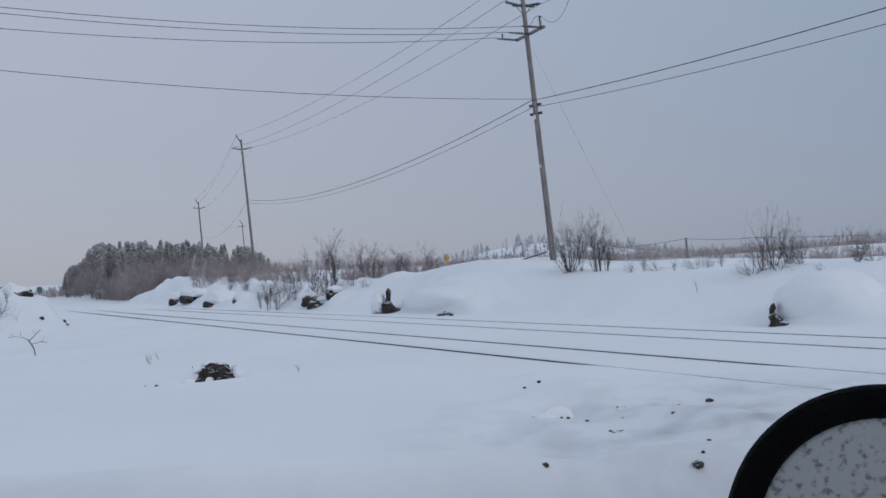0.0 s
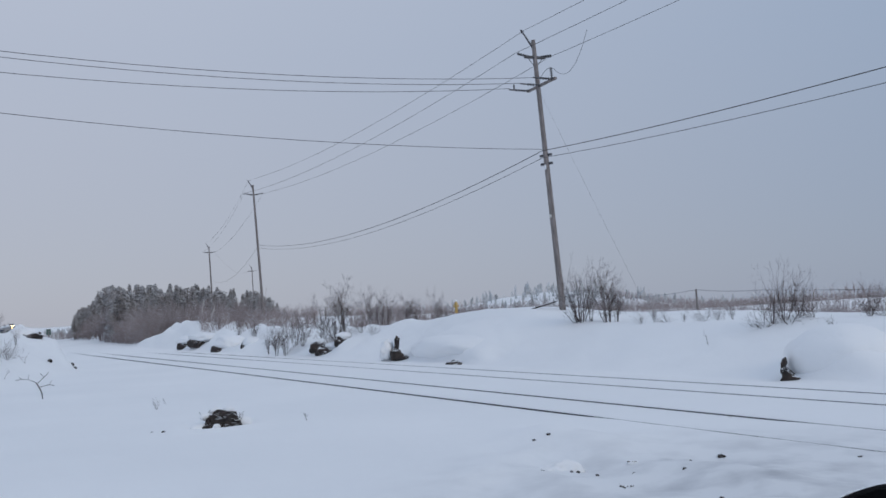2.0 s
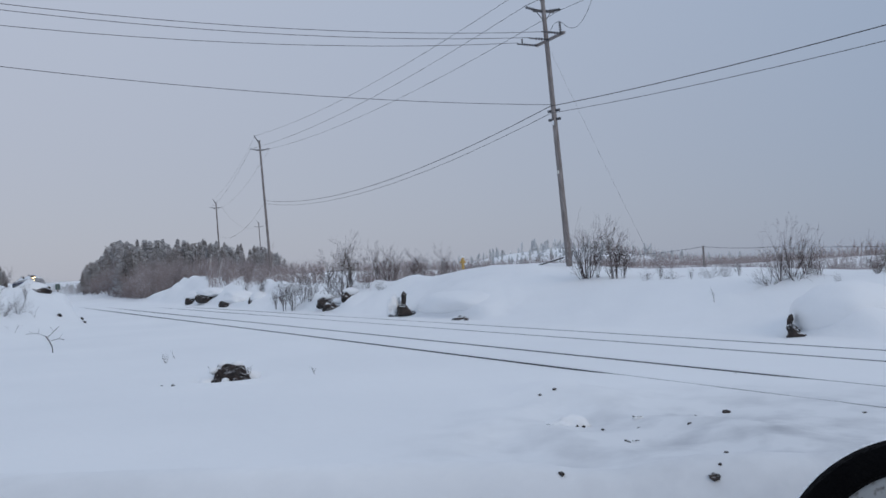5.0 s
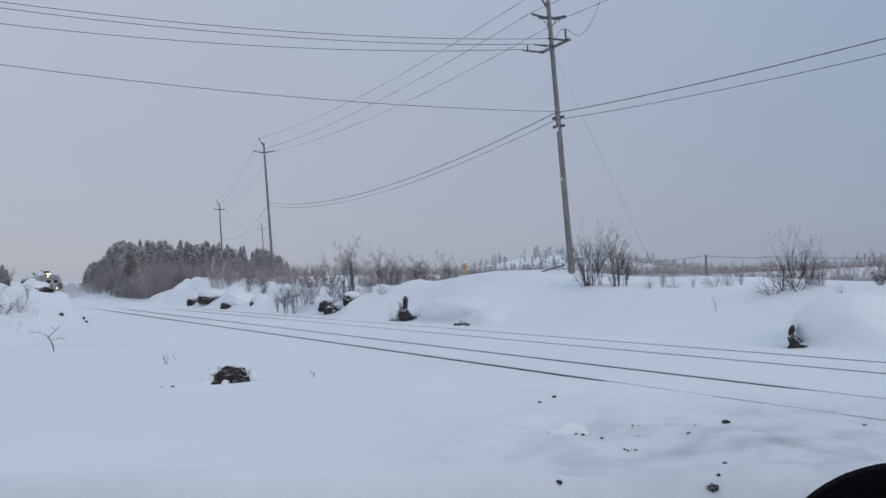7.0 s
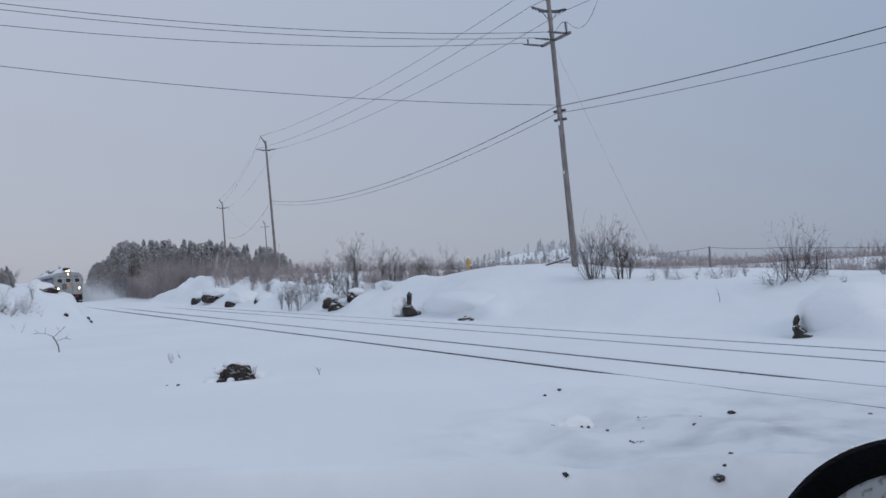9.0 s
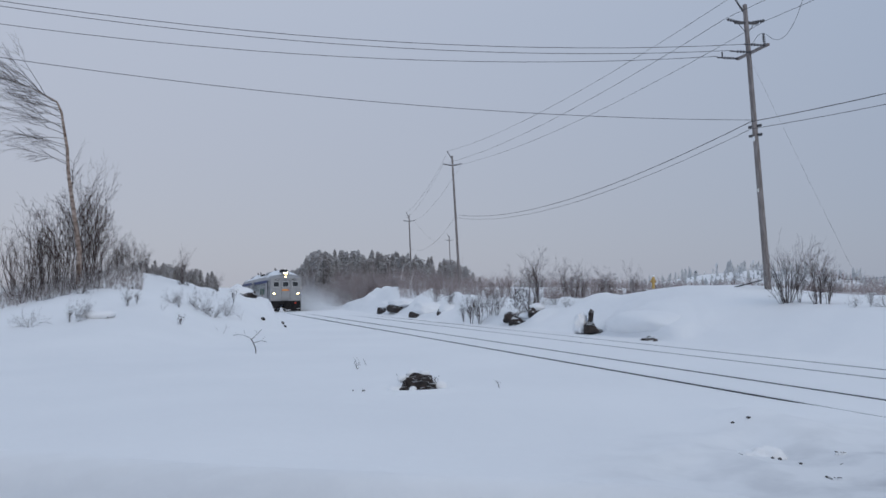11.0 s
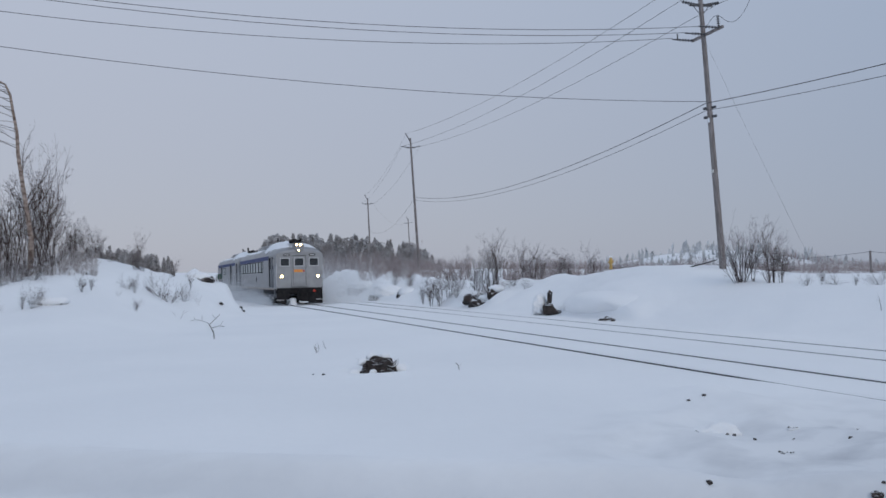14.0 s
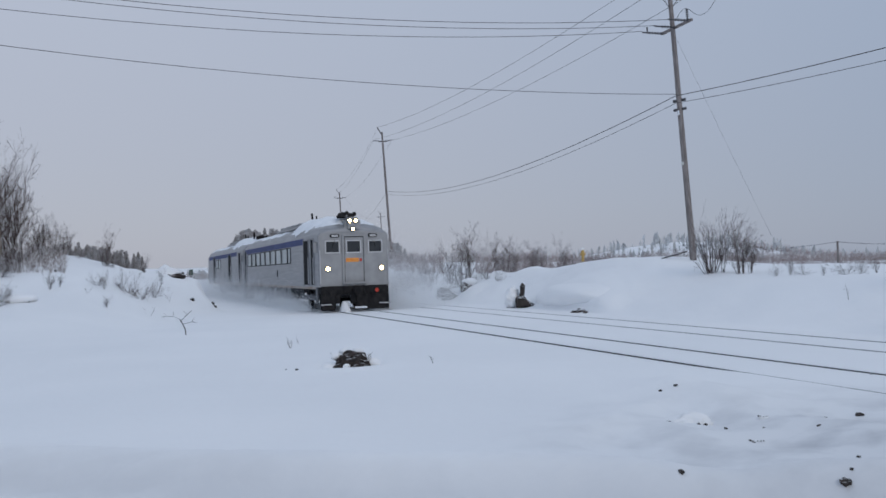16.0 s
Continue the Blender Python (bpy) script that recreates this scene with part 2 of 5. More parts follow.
RAILS = (NEAR - GAUGE / 2, NEAR + GAUGE / 2, FAR - GAUGE / 2, FAR + GAUGE / 2)


def height(x, y):
    x, y = np.asarray(x, float), np.asarray(y, float)
    z = -0.055 + 0.035 * waves(x, y, 9, 3) + 0.012 * waves(x, y, 2.2, 5)
    # the bed of the two tracks is level; the snow lies close under the rail heads
    bed = smooth((y - 7.6) / 1.0) * (1 - smooth((y - 15.2) / 0.7))
    under = np.where(y < NEAR, 0.024, np.where(y < 11.7, 0.018, 0.011))
    under = under + 0.03 * smooth((-x - 32) / 35)
    z = z * (1 - bed) - under * bed
    for i, ry in enumerate(RAILS[:2]):
        buried = smooth((x + (13.3 - 2.6 * i)) / 2.0) * np.exp(-((y - ry) / 0.45) ** 2)
        z = z + buried * (0.045 - 0.010 * i - 0.04 * np.exp(-((y - ry + 0.05) / 0.05) ** 2) * smooth((3.5 - x - 6) / 3))
    # ploughed lane that the camera stands on, and its low ridge of snow
    e = (-0.83 * x + 0.55 * y) - 7.55 + 0.18 * waves(x, y, 6, 8)
    lane = (1 - smooth((e + 0.2) / 0.3)) * (1 - smooth((y - 7.0) / 1.5))
    z = z - 0.2 * lane + 0.17 * np.exp(-((e - 0.28) / 0.27) ** 2) * (1 - smooth((y - 6.5) / 1.5))
    # heap thrown up beside the crossing
    z = z + 0.27 * gauss(x, y, -10.3, 7.3, 1.3, 0.6) + 0.16 * gauss(x, y, -7.4, 6.9, 1.6, 0.5) + 0.12 * gauss(x, y, -8.6, 5.6, 1.3, 0.5) + 0.10 * gauss(x, y, -6.4, 5.6, 0.9, 0.5)
    q = 0.8 * x + 0.6 * y + 4.22 + 0.12 * waves(x, y, 1.5, 33)   # trodden ground below the heap's edge
    z = z - 0.10 * smooth(q / 0.4) * (1 - smooth((y - 7.2) / 0.9)) * (1 - smooth((q - 1.8) / 1.6)) * smooth((y - 3.9) / 0.9)
    z = z + 0.05 * gauss(x, y, -8.3, 6.6, 3.2, 1.5) * (waves(x, y, 0.9, 31) + waves(x, y, 0.5, 32))
    # bank on the camera's side of the line
    top = 1.64 + 1.42 * np.exp(-((y + 3.0) / 4.0) ** 2) + 0.12 * waves(x, y, 7, 11)
    turn = smooth((y + 2.0) / 7.0)
    rise = smooth((-x - 26 - 16 * turn + 0.8 * waves(x, y, 8, 12)) / (27 - 18 * turn))
    wob = 0.2 * waves(x, y, 5, 13) + 0.12 * waves(x, y, 1.6, 19)
    edge = 1 - 0.14 * smooth((y - 2.6 + wob) / 1.8) - 0.86 * smooth((y - 4.2 + wob) / 0.9)
    z = z + top * rise * edge * (1 - 0.55 * smooth((-x - 75) / 40))
    z = z + 0.6 * gauss(x, y, -51.6, 2.85, 1.0, 0.48)
    # bank beyond the line
    crest = 1.05 + 0.30 * smooth((x + 47) / 10) - 0.10 * smooth((x + 30) / 7) + 0.60 * np.exp(-((x + 33.6) / 5.6) ** 2) * (1 - 0.75 * smooth((y - 21.5) / 4)) + 0.10 * waves(x, 0 * y, 11, 14)
    crest = crest + 0.95 * np.exp(-((x + 86) / 9) ** 2)
    west = smooth((-x - 37) / 6) * (1 - smooth((-x - 92) / 10))
    foot = 15.55 + 0.25 * np.exp(-((x + 46) / 4) ** 2) + 0.25 * waves(x, y, 6, 15)
    z = z + crest * smooth((y - foot) / (4.2 - 0.6 * west)) ** (0.85 - 0.2 * west) * (1 - smooth((-x - 96) / 16))
    # an overhung drift, and the dome of snow over the broken rock
    z = z + 0.38 * smooth((y - 15.8) / 0.35) * np.exp(-((y - 15.8) / 1.6) ** 2) * smooth((x + 33.35) / 0.4) * (1 - smooth((x + 28.4) / 1.2))
    z = z + 0.30 * gauss(x, y, -31.3, 17.0, 2.6, 0.9) + 0.62 * smooth((y - 15.95) / 0.35) * gauss(x, y, -13.3, 16.5, 0.9, 0.75)
    slope = smooth((y - 15.6) / 1.5) * (1 - smooth((y - 30) / 10)) + rise * edge
    z = z + slope * (0.07 * waves(x, y, 2.6, 17) + 0.04 * waves(x, y, 1.2, 18))
    lumps = waves(x, y, 3.4, 41) + waves(x, y, 1.9, 42)
    z = z + west * smooth((y - 15.5) / 0.8) * (1 - smooth((y - 19.5) / 3)) * (0.15 + 0.55 * np.maximum(lumps, -0.25))
    z = z + rise * edge * (0.12 * np.maximum(waves(x, y, 4.2, 43) + waves(x, y, 1.7, 44), -0.2) + 0.16 * smooth((y - 1.5) / 1.5) * np.maximum(waves(x, y, 1.1, 45), -0.15))
    # hummocks over the rocks further along, and a hollow round the stone
    z = z + 0.5 * gauss(x, y, -66, 17.3, 2.6, 1.0) + 0.5 * gauss(x, y, -57, 17.4, 1.8, 0.9) + 0.5 * gauss(x, y, -75, 17.4, 2.2, 1.0)
    z = z - 0.24 * gauss(x, y, -16.72, 4.15, 0.36, 0.44) + 0.06 * np.exp(-((np.hypot((x + 16.75) * 1.1, y - 4.18) - 0.72) / 0.24) ** 2)
    # open land and low hills further off
    far = smooth((y - 24) / 40)
    z = z + far * (-0.5 - 1.3 * smooth((x + 100) / 45) + 0.4 * waves(x, y, 60, 21))
    d = np.hypot(x, y)
    z = z + 8.0 * gauss(x, y, -235, 158, 45, 30) + 3.0 * gauss(x, y, -170, 42, 60, 22) + (8.0 - 6.0 * smooth((y - 100) / 150)) * smooth((d - 330) / 500)
    return z


def ground():
    def ticks(parts):
        out = []
        for a, b, s in parts:
            out += list(np.arange(a, b, s))
        return np.array(out)
    xs = ticks([(-3000, -600, 200), (-600, -200, 25), (-200, -110, 5), (-110, -60, 1.4), (-60, -36, 0.42), (-36, -27, 0.22), (-27, -18, 0.4), (-18, 2, 0.17), (2, 30, 2), (30, 200, 20), (200, 1401, 200)])
    fine = [(-3000, -400, 200), (-400, -60, 20), (-60, -14, 1.6), (-14, 1, 0.4), (1, 8.6, 0.14)]
    ys = ticks(fine)
    rails = []
    for ry in RAILS:
        rails += [ry - 0.30, ry - 0.12, ry - 0.05, ry, ry + 0.05, ry + 0.12, ry + 0.3]
    ys = np.array(sorted(set(list(ys) + rails + [8.8, 9.6, 9.8, 10.0, 11.0, 11.4, 11.8, 12.3, 13.5, 13.8] + list(np.arange(14.8, 18, 0.13)) + list(np.arange(18, 24, 0.3)) + list(np.arange(24, 70, 2.5)) + list(np.arange(70, 420, 14)) + list(np.arange(420, 3001, 215)))))
    X, Y = np.meshgrid(xs, ys)
    Z = height(X, Y)
    nx, ny = len(xs), len(ys)
    V = np.stack([X.ravel(), Y.ravel(), Z.ravel()], -1)
    F = [(j * nx + i, j * nx + i + 1, (j + 1) * nx + i + 1, (j + 1) * nx + i) for j in range(ny - 1) for i in range(nx - 1)]
    return tagged(raw("ground", V, F, SNOW, smooth=True), "deep fresh snow over flat ground and low banks", "snow", kind="structure")


ground()


def H(x, y):
    return float(height(x, y))


# ---- the two railway tracks ----
def rail(y):
    bm = bmesh.new()
    prof = [(-0.036, 0.0), (0.036, 0.0), (0.036, -0.03), (0.01, -0.045), (0.01, -0.15), (-0.01, -0.15), (-0.01, -0.045), (-0.036, -0.03)]
    xs = [-900 + i * 30 for i in range(32)]
    rings = [[bm.verts.new((x, y + a, b)) for a, b in prof] for x in xs]
    for r0, r1 in zip(rings, rings[1:]):
        for i in range(len(prof)):
            j = (i + 1) % len(prof)
            bm.faces.new((r0[i], r0[j], r1[j], r1[i]))
    bm.faces.new(rings[0])
    bm.faces.new(rings[-1][::-1])
    bmesh.ops.recalc_face_normals(bm, faces=bm.faces[:])
    ob = finish("rail", bm, STEEL)
    tagged(ob, "dark steel rail half buried in snow", "rail", "rails of the two tracks", "structure")


for ry in RAILS:
    rail(ry)


# ---- power line ----
P1, P2, P3, P4 = (-30.24, 21.32), (-84.26, 25.4), (-136.0, 33.4), (-192.0, 56.0)
ZTOP = {P1: 12.75, P2: 14.9, P3: 13.6, P4: 14.0}


def insulator(p0, p1, parent, r=0.05):
    p0, p1 = Vector(p0), Vector(p1)
    bm = rod(p0, p1, 0.018, sides=6)
    n = 5
    for i in range(n):
        a = p0.lerp(p1, (i + 0.25) / n)
        b = p0.lerp(p1, (i + 0.6) / n)
        rod(a, b, r, r * 0.6, 8, bm)
    return part("insulator", bm, HARDWARE, parent, "dark ribbed insulator")


LEAN = {P1: (-0.030, -0.043), P2: (-0.016, -0.045), P3: (-0.01, -0.03), P4: (-0.01, -0.03)}


def fix(p, z, dx=0.0, dy=0.0):
    """A point on a leaning pole at the height z, or off to its side."""
    k = z - H(*p) + 0.1
    return p[0] + LEAN[p][0] * k + dx, p[1] + LEAN[p][1] * k + dy, z


def utility_pole(p, top, arms, label, thick=1.0):
    base = Empty("utility_pole", (p[0], p[1], H(*p) - 0.1))
    z1 = top - base.location.z
    bm = bmesh.new()
    n, rings = 12, []
    rr = random.Random(int(top * 100))
    for i in range(9):
        f = i / 8
        r = (0.17 - 0.06 * f) * thick
        rings.append([bm.verts.new((r * math.cos(6.283 * k / n) * rr.uniform(0.97, 1.03), r * math.sin(6.283 * k / n) * rr.uniform(0.97, 1.03), z1 * f)) for k in range(n)])
    for a, b in zip(rings, rings[1:]):
        for k in range(n):
            bm.faces.new((a[k], a[(k + 1) % n], b[(k + 1) % n], b[k]))
    bm.faces.new(rings[-1])
    part("shaft", bm, POLE, base, smooth=True)
    arms(base, z1)
    base.matrix_basis = Matrix.Translation(base.location) @ Vector((0, 0, 1)).rotation_difference(Vector((*LEAN[p], 1))).to_matrix().to_4x4()
    return tagged(base, label, "utility pole", "poles of the power line")


def Empty(name, loc):
    e = new(name)
    e.location = loc
    bpy.context.view_layer.update()
    return e


def arms_p1(base, z1):
    # slanted top bracket
    part("top_bracket", rod((0, 0, z1 - 0.4), (-0.22, -0.34, z1 + 0.42), 0.04, 0.03), HARDWARE, base)
    part("top_clamp", rod((-0.2, -0.36, z1 + 0.38), (-0.28, -0.33, z1 + 0.48), 0.05), HARDWARE, base)
    za = z1 - 0.72
    bm = box(-0.05, 0.05, -0.5, 0.5, za - 0.05, za + 0.05, 0.012)
    part("upper_crossarm", bm, HARDWARE, base)
    for s in (-1, 1):
        insulator((0, s * 0.3, za + 0.02), (0, s * 0.85, za + 0.12), base, 0.07)
        part("brace", rod((0, s * 0.35, za - 0.03), (0, s * 0.08, za - 0.35), 0.014), HARDWARE, base)
    zb = z1 - 1.93
    c, s = math.cos(radians(-90)), math.sin(radians(-90))
    bm = box(-0.06, 0.06, -0.75, 1.25, zb - 0.05, zb + 0.05, 0.012)
    bm.transform(Matrix.Rotation(radians(-90), 4, "Z"))
    part("lower_crossarm", bm, POLE, base)
    for k in (-0.68, 0.2, 1.1):
        ex, ey = -s * k, c * k
        insulator((ex, ey - 0.06, zb), (ex, ey - 0.7, zb + 0.02), base, 0.06)
        part("line_clamp", rod((ex, ey - 0.7, zb + 0.02), (ex, ey - 0.95, zb + 0.03), 0.03), HARDWARE, base)
    insulator((-s * 1.0, c * 1.0, zb + 0.06), (-s * 1.0, c * 1.0, zb + 0.5), base, 0.07)
    part("insulator_pin", rod((-s * -0.7, c * -0.7 - 0.7, zb), (-s * -0.7, c * -0.7 - 0.7, zb + 0.25), 0.03), HARDWARE, base)
    for zc in (6.35, 6.0):
        part("cable_clamp", rod((-0.22, -0.12, zc), (0.22, 0.14, zc), 0.055), HARDWARE, base)
    part("pole_tag", box(0.04, 0.14, -0.19, -0.13, 3.8, 3.93, 0.01), mat("pale_tag", (0.6, 0.6, 0.58), 0.6), base, "small pale tag")
    part("snow_patch", box(0.05, 0.14, -0.17, -0.12, 5.75, 5.95, 0.02), mat("stuck_snow", (0.8, 0.82, 0.85), 0.8, 0, (0.86, 0.87, 0.89), 9), base, "snow stuck to the pole")


def arms_far(base, z1):
    part("top_bracket", rod((0, 0, z1 - 0.35), (-0.12, -0.42, z1 + 0.5), 0.05, 0.04), HARDWARE, base)
    for s in (-1, 1):
        insulator((0, s * 0.25, z1 - 0.9), (0, s * 0.95, z1 - 0.78), base, 0.08)
    part("crossarm", box(-0.05, 0.05, -0.4, 0.4, z1 - 0.96, z1 - 0.86, 0.012), HARDWARE, base)


utility_pole(P1, ZTOP[P1], arms_p1, "tall weathered wooden pole with two crossarms on the snowy bank", 0.76)
utility_pole(P2, ZTOP[P2], arms_far, "weathered wooden pole with one crossarm among bare shrubs", 0.8)
utility_pole(P3, ZTOP[P3], arms_far, "distant wooden pole beside the wooded hill", 0.8)
utility_pole(P4, ZTOP[P4], arms_far, "faint distant wooden pole behind bare shrubs", 0.8)


def wire(p0, p1, sag, r, label, name="power_line"):
    """A hanging line between two fixings."""
    cu = bpy.data.curves.new(name, "CURVE")
    cu.dimensions, cu.bevel_depth, cu.bevel_resolution = "3D", r, 1
    sp = cu.splines.new("POLY")
    n = 28
    sp.points.add(n)
    for i in range(n + 1):
        f = i / n
        q = Vector(p0).lerp(Vector(p1), f)
        q.z -= sag * 4 * f * (1 - f)
        sp.points[i].co = (*q, 1)
    cu.materials.append(WIRE)
    me = bpy.data.meshes.new_from_object(bpy.data.objects.new("tmp", cu))
    ob = new(name, me)
    return tagged(ob, label, "wire", "overhead wires")


THIN, THICK = "thin dark overhead power wire", "thick dark overhead cable slung below the wires"
R0 = (25.0, 18.6)
for dy, za, zb, zr in ((-0.3, 13.15, 15.35, 13.6), (-0.85, 12.15, 14.1, 12.6), (0.85, 12.15, 14.1, 12.6)):
    a = fix(P1, za, -0.1, dy)
    wire(a, fix(P2, zb, 0, dy), 0.75, 0.009, THIN)
    wire(a, (R0[0], R0[1] + dy, zr), 0.75, 0.009, THIN)
for dy, zb in ((-0.9, 14.1), (0.9, 14.1), (-0.35, 15.35)):
    wire(fix(P2, zb, 0, dy), fix(P3, zb - 1.3, 0, dy), 0.8, 0.0075, THIN)
for k in (0.0, 0.28):
    a = fix(P1, 8.15 - k, 0, -0.15)
    wire(fix(P2, 9.2 - k), a, 1.3, 0.0145 - 0.016 * k, THICK, "cable")
    wire(a, (R0[0], R0[1], 8.75 - 2.3 * k), 1.25, 0.0145 - 0.016 * k, THICK, "cable")
wire(fix(P2, 9.1), fix(P3, 8.6), 1.5, 0.009, THICK, "cable")
wire(fix(P3, 12.6, 0, 0.9), fix(P4, 13.2, 0, -0.5), 1.5, 0.008, THIN)
# lines that cross the tracks
for dx, dy, xl, zl in ((1.1, -0.95, -29.2, 13.8), (0.2, -0.95, -30.0, 13.95), (-0.68, -0.95, -31.0, 13.4)):
    wire(fix(P1, 10.82, dx, dy), (xl, -26.0, zl), 2.0, 0.010, THIN)
wire(fix(P1, 8.22), (-30.0, -26.0, 12.15), 1.45, 0.010, THIN)
# jumpers and the guy
wire(fix(P1, 11.25, 1.0, 0.2), fix(P1, 12.5, 2.6, 0.75), 0.75, 0.008, "thin drooping jumper wire", "jumper")
wire(fix(P1, 11.25, 1.0, 0.2), fix(P1, 11.1, 0.1, 0.1), -0.25, 0.008, "thin drooping jumper wire", "jumper")
wire(fix(P1, 10.7), (-26.4, 22.6, 1.2), 0.05, 0.0026, "thin steel guy wire running from the pole to the snow", "guy_wire")


# ---- shrubs and trees ----
def shrub_mesh(seed, spread, stems, depth=3, r=0.011, kids=3, lift=0.05, fork=0.7, low=0.0, material=None, bend=0.13):
    """Bare stems in a vase shape, one metre high, ending in fine twigs."""
    rng = random.Random(seed)
    segs = []
    for i in range(stems):
        a, o = rng.uniform(0, 6.283), rng.uniform(0, 0.06)
        t = rng.uniform(0.08, 1.0) * spread
        d = Vector((math.cos(a) * t, math.sin(a) * t, 1 - low)).normalized()
        grow(rng, segs, Vector((math.cos(a) * o, math.sin(a) * o, -0.08)), d, rng.uniform(0.55, 1.0), r * rng.uniform(0.6, 1.25), depth, bend, lift, 5, kids, fork)
    V, F = tubes(segs)
    tall = max(v.z for v in V)
    me = bpy.data.meshes.new("shrub")
    me.from_pydata([tuple(v / tall) for v in V], [], F)
    me.materials.append(material or TWIG)
    return me


SHRUBS = [shrub_mesh(11 + i, 1.15, 15, 3, 0.0098, 2, 0.03, 1.0, bend=0.15) for i in range(5)]
TALL = [shrub_mesh(41 + i, 0.42, 7, 3, 0.0088, 3, 0.04, 0.9, bend=0.14) for i in range(5)]
BRUSH = [shrub_mesh(71 + i, 1.5, 12, 2, 0.0095, 3, 0.0, 1.0, 0.3, bend=0.2) for i in range(4)]
FARBARE = [shrub_mesh(91 + i, 0.6, 9, 3, 0.0075, 3, 0.04, 0.9, 0.0, THICKET, 0.16) for i in range(5)]


def shrub(x, y, h, kind=0, seed=0, width=1.0, label="leafless shrub with frosted twigs standing in snow", dz=0.0, name="shrub", category="shrub"):
    me = ((SHRUBS, TALL, BRUSH, FARBARE)[kind])
    ob = new(name, me[seed % len(me)])
    ob.location = (x, y, H(x, y) + dz)
    ob.rotation_euler = (0, 0, seed * 1.7)
    ob.scale = (h * width, h * width, h)
    return tagged(ob, label, category, "bare shrubs on the banks")


def polar(az, d):
    return -d * math.cos(radians(az)), d * math.sin(radians(az))


CREST = "leafless shrub with frosted twigs on the snowy bank"
# beyond the line: bearing, distance, height, kind, width
for i, (az, d, h, k, w) in enumerate((
        (21.1, 47.5, 2.9, 0, 0.75), (21.6, 47.8, 3.1, 1, 0.8), (20.3, 48.5, 2.9, 1, 0.9), (20.9, 46.6, 1.3, 2, 0.9), (20.2, 46.4, 1.0, 2, 1.0), (21.9, 46.6, 1.1, 2, 0.9),
        (17.4, 51, 1.9, 1, 0.9), (18.0, 51, 2.1, 1, 1.0), (18.6, 51.5, 2.2, 1, 1.0), (19.0, 50.5, 1.7, 1, 1.0), (17.0, 54, 1.5, 1, 1.0),
        (22.7, 45.5, 1.0, 2, 0.9), (23.3, 44.8, 0.9, 2, 0.9), (23.35, 50, 2.5, 1, 0.9), (23.9, 51, 2.4, 1, 0.9), (24.3, 48, 2.2, 1, 0.9), (24.0, 49.5, 1.7, 0, 0.7), (25.6, 48, 1.9, 1, 1.0),
        (25.9, 49, 1.7, 1, 0.9), (25.3, 47.5, 0.9, 2, 0.8), (27.5, 46, 2.0, 1, 0.9), (27.8, 46.4, 1.3, 0, 0.7), (27.2, 45.8, 0.9, 2, 0.8),
        (36.3, 32.6, 2.5, 0, 0.6), (36.0, 32.6, 1.8, 0, 0.7), (36.9, 32.6, 2.0, 1, 0.9), (38.0, 32.4, 2.1, 1, 0.85), (38.4, 32.4, 1.4, 1, 1.0), (37.7, 32.3, 0.9, 0, 0.7),
        (48.1, 25.8, 1.75, 0, 0.6), (47.4, 25.6, 1.25, 0, 0.75), (48.9, 26.0, 1.4, 0, 0.75), (49.6, 26.0, 1.1, 2, 0.9), (46.8, 25.4, 0.75, 2, 1.0), (48.3, 25.2, 0.8, 2, 1.0),
        (50.6, 23.6, 0.5, 1, 1.0), (52.6, 26.5, 1.2, 0, 0.7), (53.4, 26.5, 1.0, 2, 0.8), (43.6, 29.4, 0.55, 2, 0.9), (44.3, 29.4, 0.6, 2, 0.8), (42.4, 29.8, 0.45, 1, 1.0), (41.4, 30.0, 0.5, 2, 1.0),
        (40.6, 30.2, 0.6, 1, 0.8), (39.8, 30.4, 0.45, 2, 1.0), (45.2, 29.0, 0.5, 1, 1.0), (29.2, 42.5, 0.5, 1, 1.2), (29.6, 42.4, 0.4, 1, 1.2), (16.2, 60, 1.6, 1, 1.0), (15.2, 66, 1.6, 1, 1.0))):
    x, y = polar(az, d)
    shrub(x, y, h, k, i, w, CREST)
